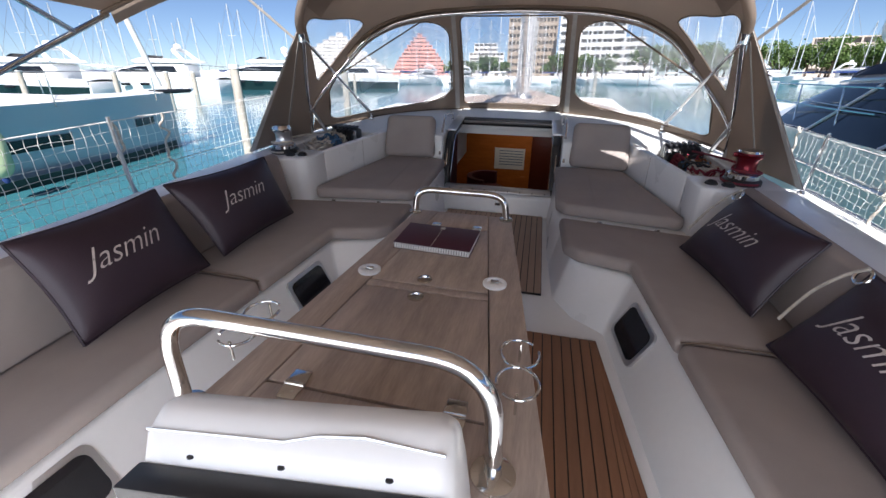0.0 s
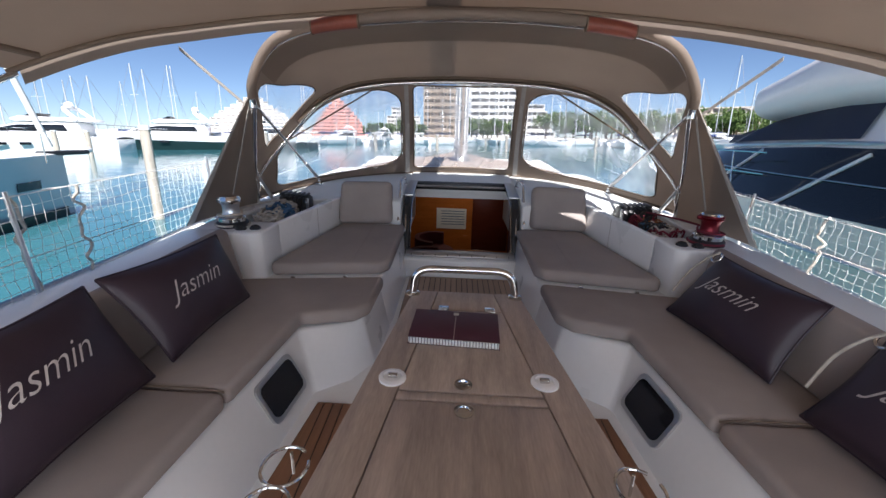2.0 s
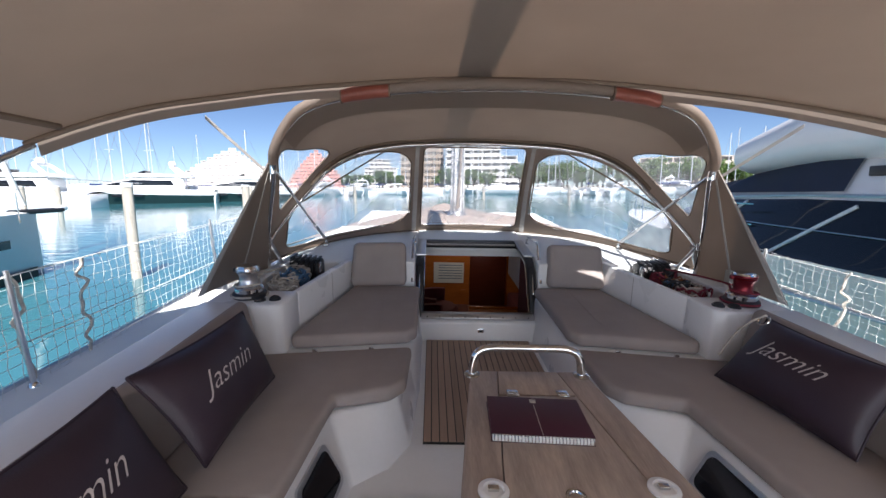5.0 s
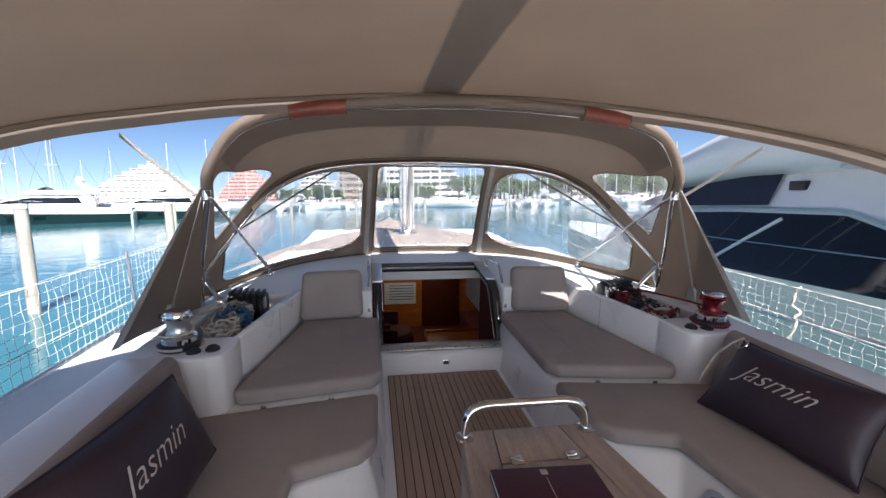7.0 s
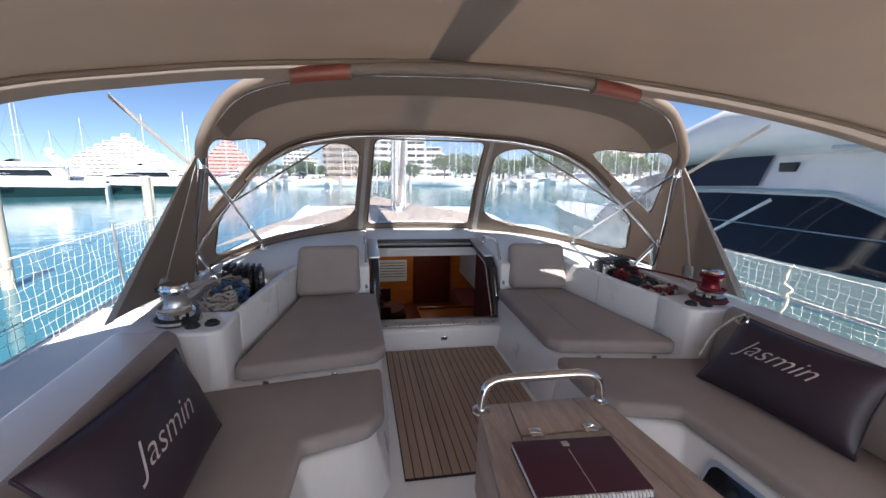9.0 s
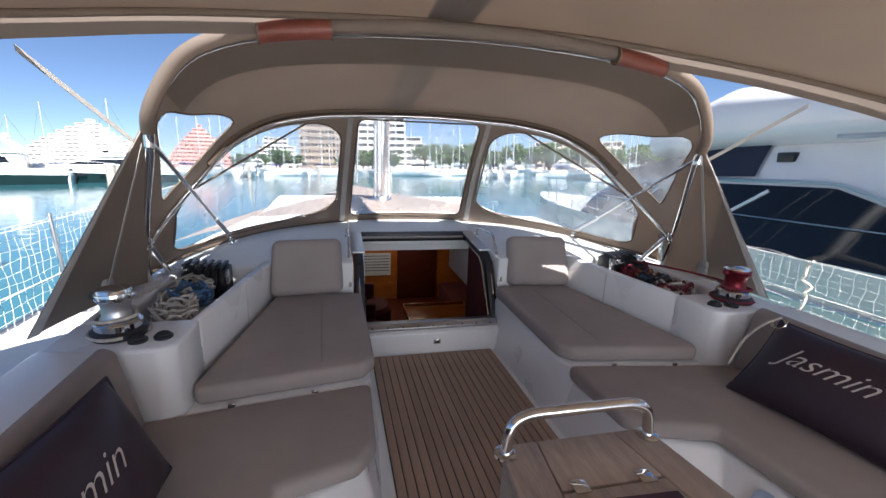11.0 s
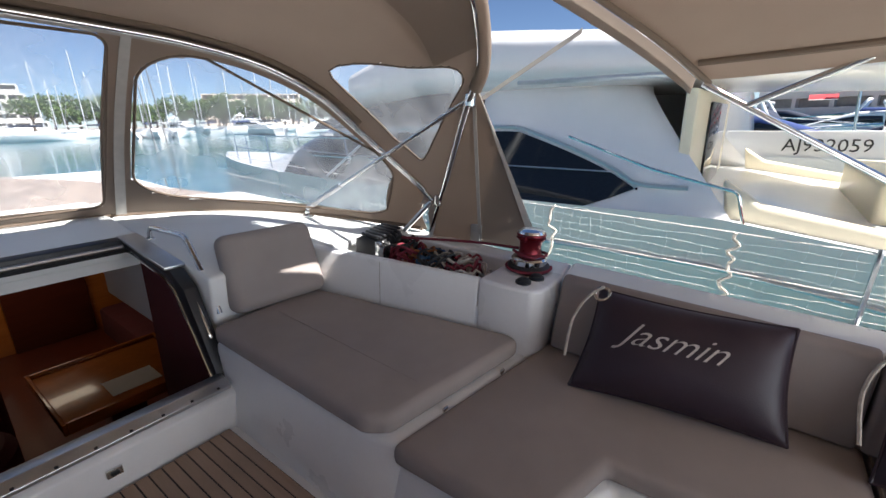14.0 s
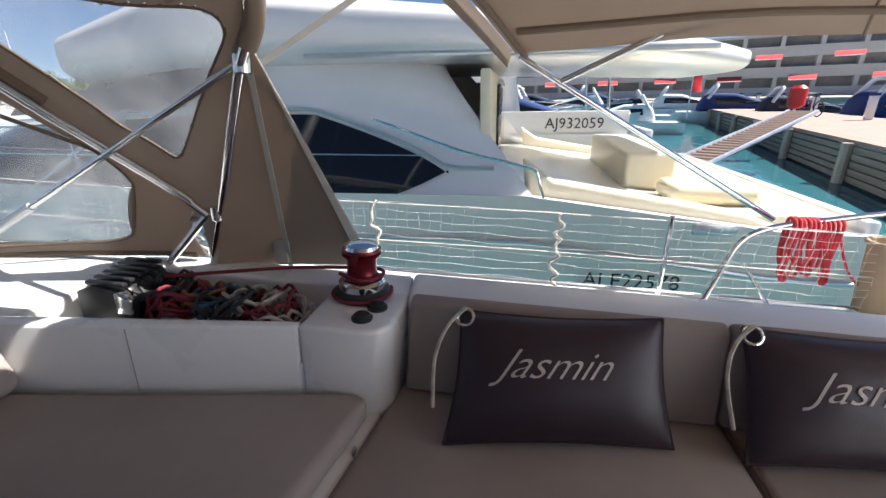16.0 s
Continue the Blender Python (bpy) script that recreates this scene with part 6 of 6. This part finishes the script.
for x, y, L, cv, hd, lab in ((24, -15.2, 9, BLUECLOTH, 168, "motor boat under a blue canvas cover"), (29.5, -13.6, 8, NAVYCLOTH, 168, "motor boat under a navy canvas cover"), (35, -12.5, 9, BLUECLOTH, 166, "motor boat under a blue canvas cover"), (41, -11, 9, None, 166, "white motor boat at the pontoon"), (18.5, -16.5, 9, NAVYCLOTH, 168, "motor boat under a navy canvas cover"), (13, -18, 9, BLUECLOTH, 168, "motor boat under a blue canvas cover"), (33, -3.5, 8, NAVYCLOTH, -10, "motor boat under a navy canvas cover"), (40, -1.5, 9, None, -10, "white motor boat at the pontoon"), (27, -2.5, 7, None, -12, "small white motor boat at the pontoon"), (22, 2.5, 9, BLUECLOTH, 175, "motor boat under a blue canvas cover"), (27.5, 5, 10, None, 172, "white motor boat at the pontoon"), (46, -5, 10, BLUECLOTH, 168, "motor boat under a blue canvas cover"), (50, 1, 10, NAVYCLOTH, 168, "motor boat under a navy canvas cover"), (38, 5, 10, NAVYCLOTH, -12, "motor boat under a navy canvas cover")):
    small_cruiser(x, y, L, cv, hd, YWHITE, lab, "boats at the pontoon")


def sailing_neighbour():
    y_ = thing("sailing_yacht", "pale grey sailing yacht with black hull windows, moored to port", "sailing yacht", (-10.7, 4, WZ), boat=False)
    def half(u):
        return 2.0 * (1 - max(0, (u - 0.35) / 0.65) ** 2.3)
    def h(u, v):
        a = 2 * v - 1
        y = -4.0 + 15.9 * u
        return (-10.8 + half(u) * math.copysign(abs(a) ** 0.22, a), y, -1.2 + 1.80 * abs(a) ** 1.3 + 0.12 * u * abs(a))
    part("hull", sheet(h, steps_of(0, 1, 40), steps_of(0, 1, 30)), YGREY, y_, "pale grey-blue hull", boat=False)
    part("boot_stripe", sheet(lambda u, v: (-10.8 + (half(u) + 0.01) * (0.86 + 0.075 * v) + 0.012, -4.0 + 15.85 * u, -1.0 + 0.36 * v), steps_of(0, 0.985, 40), steps_of(0, 1, 2), None, 0.01), ANTIFOUL, y_, "dark antifouling band", boat=False)
    part("deck", sheet(lambda u, v: (-10.8 + half(u) * 0.985 * (2 * v - 1), -4.0 + 15.9 * u, 0.60 + 0.12 * u + 0.05 * (1 - (2 * v - 1) ** 2)), steps_of(0, 1, 30), steps_of(0, 1, 6)), YWHITE, y_, boat=False)
    part("coachroof", extruded([(0.5, 0.6), (9.2, 0.70), (8.2, 0.80), (5.0, 1.02), (1.0, 1.08), (0.5, 1.0)], "x", -11.9, -9.75, 0.12, 3), YWHITE, y_, boat=False)
    part("cabin_window", extruded([(1.6, 0.80), (7.0, 0.78), (5.0, 0.93), (1.8, 0.98)], "x", -11.915, -9.735, 0.01), YGLASS, y_, boat=False)
    for a, b, lo, hi in ((5.8, 7.9, -0.18, 0.06), (9.9, 10.7, -0.06, 0.14), (3.6, 5.2, -0.2, 0.06)):
        def hx(y, z):
            u = (y + 4.0) / 15.9
            t = max(0.02, min(1, (z + 1.2) / (1.80 + 0.12 * u))) ** (1 / 1.3)
            return -10.8 + half(u) * t ** 0.22 + 0.012
        part("hull_window", sheet(lambda u, v: (lambda y, z: (hx(y, z), y, z))(a + (b - a) * u, lo + (hi - lo) * v), steps_of(0, 1, 8), steps_of(0, 1, 4), None, 0.01), YGLASS, y_, "black hull window", boat=False)
    part("bowsprit", block(-10.95, -10.65, 11.3, 12.6, 0.68, 0.80, 0.04), BLACK, y_, boat=False)
    part("bow_roller", block(-10.9, -10.7, 12.5, 12.75, 0.72, 0.86, 0.04), YWHITE, y_, boat=False)
    part("mast", tube([(-10.8, 6.2, 0.9), (-10.8, 6.2, 18)], 0.12, 10), MAST, y_, boat=False)
    part("furled_sail", tube([(-10.8, 11.6, 0.9), (-10.8, 6.4, 17)], 0.07, 8), NETM, y_, boat=False)
    part("boom", tube([(-10.8, 6.0, 2.0), (-10.8, 1.0, 2.1)], 0.16, 8), NAVYCLOTH, y_, boat=False)
    for x in (-8.9, -12.7):
        part("shroud", tube([(x, 5.9, 0.65), (-10.8, 6.2, 17)], 0.012, 5), WIRE, y_, boat=False)
        for k in range(5):
            yy = 0.5 + 2.3 * k
            part("stanchion", tube([(x + (0.1 if x < -10 else -0.1), yy, 0.62), (x + (0.1 if x < -10 else -0.1), yy, 1.25)], 0.014, 5), STEEL, y_, boat=False)
        part("guard_wire", tube([(x, -3, 1.22), (x, 6, 1.24), (-10.8 + (x + 10.8) * 0.3, 11.2, 1.3)], 0.006, 5), WIRE, y_, boat=False)
    f = thing("fender", "pale green cylindrical fender hung on the grey yacht", "fender", (-8.62, 6.1, -0.5), boat=False)
    part("body", turned([(0.03, -0.45), (0.12, -0.36), (0.17, -0.25), (0.17, 0.25), (0.12, 0.36), (0.04, 0.44)], (-8.58, 5.95, 0.0), 18), FENDER, f, boat=False)
    part("tip", turned([(0.03, -0.52), (0.06, -0.47), (0.06, -0.42)], (-8.58, 5.95, 0.0), 10), BLUECLOTH, f, boat=False)
    part("line", tube([(-8.58, 5.95, 0.44), (-8.75, 5.95, 0.95)], 0.012, 6), GREYROPE, f, boat=False)


sailing_neighbour()


# mooring pilings
for az, d in ((-35.0, 13.6), (-24.8, 30), (-31, 70), (-28.5, 70), (-24.5, 70), (-22.5, 72), (-42, 55), (-44.5, 55), (-49, 52), (-56, 50), (-12, 60), (-4, 62), (5, 64), (16, 66)):
    px, py = polar(az, d)
    p = thing("mooring_pile", "weathered round timber mooring pile in the water", "mooring pile", (px, py, WZ), "mooring piles", boat=False)
    r_ = 0.115 if d < 20 else 0.22
    part("shaft", tube([(px, py, -2.0), (px, py, 0.2), (px, py, 1.35)], r_, 12), PILE, p, boat=False)
    part("cap", tube([(px, py, 1.35), (px, py, 1.45)], r_ * 1.1, 12), YWHITE, p, boat=False)

# far berths: sailing boats with masts
rnd = random.Random(7)
for k in range(84):
    az = -76 + k * 1.36 + rnd.uniform(-0.6, 0.6)
    if -33 < az < -21 and k % 2:
        continue
    d = rnd.uniform(95, 155)
    px, py = polar(az, d)
    sb = thing("sailing_boat", "white sailing boat at the far berths", "sailing boat", (px, py, WZ), "far sailing boats", boat=False)
    L = rnd.uniform(9, 13)
    m = Matrix.Translation((px, py, 0)) @ pose(0, 0, 0, 0, 0, rnd.uniform(0, 360))
    bm = sheet(lambda u, v: m @ Vector((0.15 * L * (1 - max(0, (u - 0.4) / 0.6) ** 2) * math.copysign(abs(2 * v - 1) ** 0.3, 2 * v - 1), (u - 0.5) * L, WZ - 0.2 + 1.3 * abs(2 * v - 1) ** 1.5)), steps_of(0, 1, 10), steps_of(0, 1, 10))
    part("hull", bm, YWHITE, sb, boat=False)
    bm = extruded([(-0.3 * L, 0.3), (0.25 * L, 0.3), (0.1 * L, 0.75), (-0.25 * L, 0.85)], "x", -0.09 * L, 0.09 * L, 0.05)
    bmesh.ops.transform(bm, matrix=m, verts=bm.verts)
    part("cabin", bm, YWHITE, sb, boat=False)
    hgt = rnd.uniform(11, 17)
    part("mast", tube([m @ Vector((0, 0.05 * L, 0.5)), m @ Vector((0, 0.05 * L, hgt))], 0.09, 6), MAST, sb, boat=False)
    part("spreader", tube([m @ Vector((-0.9, 0.05 * L, hgt * 0.6)), m @ Vector((0.9, 0.05 * L, hgt * 0.6))], 0.04, 5), MAST, sb, boat=False)
    part("boom", tube([m @ Vector((0, 0.04 * L, 1.7)), m @ Vector((0, -0.35 * L, 1.8))], 0.16, 6), [NAVYCLOTH, BLUECLOTH, NETM][k % 3], sb, boat=False)
    part("stay", tube([m @ Vector((0, 0.48 * L, 0.6)), m @ Vector((0, 0.05 * L, hgt))], 0.025, 4), WIRE, sb, boat=False)
    part("stay", tube([m @ Vector((0, -0.48 * L, 0.6)), m @ Vector((0, 0.05 * L, hgt))], 0.025, 4), WIRE, sb, boat=False)

# ---- shore and buildings ----
def ring_wall(r0, r1, a0, a1, z0, z1):
    bm = bmesh.new()
    az = steps_of(a0, a1, 40)
    solid(bm, [(*polar(a, r0), z0) for a in az] + [(*polar(a, r1), z0) for a in az[::-1]], [(*polar(a, r0), z1) for a in az] + [(*polar(a, r1), z1) for a in az[::-1]])
    return bm


setting("ground", ring_wall(165, 700, -95, 60, -2.0, 0.6), QUAY, "stone quay and low ground behind the basin", "ground", boat=False)
setting("quay", ring_wall(62, 400, 82, 150, -2.0, 0.5), QUAY, "stone quay behind the pontoon", "ground", boat=False)


def stepped(name, label, az0, az1, d, profile, wall, storey=2.9, bays=2.6, depth=12):
    """A terraced block: slab, parapet and recessed bays storey by storey. profile(z share) gives the stretch of the width."""
    cx, cy = polar((az0 + az1) / 2, d)
    width = d * radians(az1 - az0)
    ob = thing(name, label, "building", (cx, cy, 0.6), "shore buildings", boat=False)
    m = Matrix.Translation((cx, cy, 0.6)) @ pose(0, 0, 0, 0, 0, -(az0 + az1) / 2)
    n = profile["storeys"]
    for k in range(n):
        a, b = profile["span"]((k + 0.5) / n)
        x0, x1 = (a - 0.5) * width, (b - 0.5) * width
        if x1 - x0 < 1.5:
            continue
        z = k * storey
        back = depth
        # set-back body of the storey; its grey carries the balcony shade
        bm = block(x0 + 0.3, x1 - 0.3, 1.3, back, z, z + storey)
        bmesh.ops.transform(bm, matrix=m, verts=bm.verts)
        part("storey", bm, SHADEC, ob, "glazed storey, balcony shade painted into its colour", boat=False, smooth=False)
        bm = bmesh.new()
        def add(*q):
            t = block(*q)
            me = bpy.data.meshes.new("t")
            t.to_mesh(me)
            t.free()
            bm.from_mesh(me)
            bpy.data.meshes.remove(me)
        add(x0, x1, 0, back, z + storey - 0.35, z + storey)
        add(x0, x1, 0, 0.15, z, z + 1.15)
        nb = max(1, int((x1 - x0) / bays))
        for i in range(nb + 1):
            xx = x0 + (x1 - x0) * i / nb
            add(xx - 0.28, xx + 0.28, 0.05, back, z, z + storey)
        for v in bm.verts:
            v.co = m @ v.co
        part("balcony_front", bm, wall, ob, "pale balcony parapets and fins", boat=False, smooth=False)
    a, b = profile["span"](0.999)
    return ob


def pyramid(left, peak, right, pl, pr):
    return lambda f: (left + (peak - left) * f ** pl, right - (right - peak) * f ** pr)


stepped("terraced_pyramid", "white terraced pyramid apartment building", -33.0, -19.5, 300, {"storeys": 12, "span": pyramid(0.04, 0.50, 1.04, 1.7, 0.8)}, CONC, 2.05, 2.8)
stepped("terraced_pyramid", "pink terraced pyramid apartment building", -20.2, -13.2, 300, {"storeys": 11, "span": pyramid(0, 0.50, 1, 1.5, 1.4)}, PINKC, 2.25)
stepped("apartment_block", "white apartment block on the far shore", -10.6, -6.4, 320, {"storeys": 7, "span": lambda f: (0.0, 1.0) if f < 0.75 else (0.15, 0.8)}, CONC, 2.9)
stepped("hotel_block", "white hotel block with curved balconies", 0.2, 7.4, 190, {"storeys": 8, "span": lambda f: (0, 1)}, CONC, 2.75, 3.6)
stepped("hotel_block", "white stepped hotel wing", 7.5, 11.2, 190, {"storeys": 5, "span": lambda f: (0, 1.0 - 0.5 * f)}, CONC, 2.75, 3.6)
stepped("apartment_tower", "shaded grey apartment tower end", -5.8, -0.2, 200, {"storeys": 8, "span": lambda f: (0.0, 1.0)}, TOWER, 2.8, 1.4)
stepped("villa_block", "low pale building behind the trees", 24.5, 35.0, 210, {"storeys": 4, "span": lambda f: (0.0, 1.0)}, TERRA, 3.2, 4)
stepped("quay_building", "terraced quay building with balconies", 86, 134, 85, {"storeys": 3, "span": lambda f: (0, 1)}, CONC, 2.9, 4.5)
for k in range(-5, 8):
    px, py = polar(104.5 + 3.1 * k, 83)
    aw = thing("awning", "red canvas awning over a terrace", "awning", (px, py, 3), "terrace awnings", boat=False)
    m = Matrix.Translation((px, py, 3.4 + 2.9 * (k % 2))) @ pose(0, 0, 0, 0, 0, -(104.5 + 3.1 * k))
    bm = sheet(lambda u, v: m @ Vector((-1.6 + 3.2 * u, -1.2 * v, -0.7 * v ** 1.3)), steps_of(0, 1, 4), steps_of(0, 1, 4), None, 0.05)
    part("canvas", bm, AWN, aw, boat=False)
    bm = tube([m @ Vector((-1.6, -1.2, -0.7)), m @ Vector((1.6, -1.2, -0.7))], 0.06, 6)
    part("front_bar", bm, YWHITE, aw, boat=False)


def tree(px, py, h, seed):
    t = thing("tree", "round-crowned green tree on the quay", "tree", (px, py, 0.5), "shore trees", boat=False)
    r = random.Random(seed)
    bm = tube([(px, py, 0.4), (px + 0.1, py, h * 0.35), (px + r.uniform(-0.4, 0.4), py, h * 0.7)], [0.35, 0.26, 0.1], 7)
    for k in range(5):
        a = r.uniform(0, math.tau)
        tube([(px, py, h * 0.35), (px + h * 0.28 * math.cos(a), py + h * 0.28 * math.sin(a), h * r.uniform(0.55, 0.8))], [0.16, 0.05], 5, False, bm)
    part("trunk", bm, BARK, t, boat=False)
    verts, faces = [], []
    cl = [(r.gauss(0, h * 0.22), r.gauss(0, h * 0.22), h * r.uniform(0.42, 0.95)) for _ in range(16)]
    for _ in range(1100):
        c = r.choice(cl)
        q = Vector((px + c[0] + r.gauss(0, h * 0.085), py + c[1] + r.gauss(0, h * 0.085), c[2] + r.gauss(0, h * 0.06)))
        e = Vector((r.gauss(0, 1), r.gauss(0, 1), r.gauss(0, 1))).normalized() * 0.34
        f = e.cross(Vector((r.gauss(0, 1), r.gauss(0, 1), r.gauss(0, 1)))).normalized() * 0.28
        i = len(verts)
        verts += [q - e, q + f, q + e, q - f]
        faces.append((i, i + 1, i + 2, i + 3))
    me = bpy.data.meshes.new("crown")
    base = Vector((px, py, 0.5))
    me.from_pydata([v - base for v in verts], [], faces)
    me.materials.append(LEAF)
    c = new("crown", me)
    c.parent = t


rnd = random.Random(21)
for k in range(74):
    az = rnd.uniform(9, 44) if k < 54 else rnd.choice([rnd.uniform(-14, -6), rnd.uniform(-4, 6)])
    d = rnd.uniform(170, 182)
    px, py = polar(az, d)
    tree(px, py, rnd.uniform(7, 11) if k < 54 else rnd.uniform(5, 8), 100 + k)

# ---- teak soles, laid plank by plank ----


def sole(name, label, outline_x, y0, y1, pitch, material):
    x0, x1 = outline_x(y0), outline_x(y1)
    base = setting(name, prism([(x0[0], y0), (x0[1], y0), (x1[1], y1), (x1[0], y1)], -0.012, 0.0), CAULK, label, "floor")
    lo, hi = min(x0[0], x1[0]), max(x0[1], x1[1])
    n = round((hi - lo) / pitch)
    gap = 0.0028
    def bound(x, y):
        a, b = outline_x(y)
        return min(max(x, a + 0.004), b - 0.004)
    for k in range(n):
        a, b = lo + (hi - lo) * k / n + gap, lo + (hi - lo) * (k + 1) / n - gap
        q = [(bound(a, y0), y0 + 0.004), (bound(b, y0), y0 + 0.004), (bound(b, y1), y1 - 0.004), (bound(a, y1), y1 - 0.004)]
        if q[1][0] - q[0][0] < 0.003 and q[2][0] - q[3][0] < 0.003:
            continue
        if q[1][0] - q[0][0] < 0.002:
            q[1] = (q[0][0] + 0.002, q[1][1])
        if q[2][0] - q[3][0] < 0.002:
            q[2] = (q[3][0] + 0.002, q[2][1])
        part("plank", prism(q, 0.0005, 0.0045), material, base, smooth=False)


sole("floor_forward", "bleached teak cockpit sole with black caulking", lambda y: (-0.425, 0.425), 3.19, 4.49, 0.0455, TEAK)
for s in (1, -1):
    f = (lambda y: (0.25, 0.70 + 0.10 * (2.80 - y))) if s > 0 else (lambda y: (-0.70 - 0.10 * (2.80 - y), -0.25))
    sole("floor_side", "reddish teak sole beside the table", f, 1.30, 2.80, 0.0455, TEAK_RED)
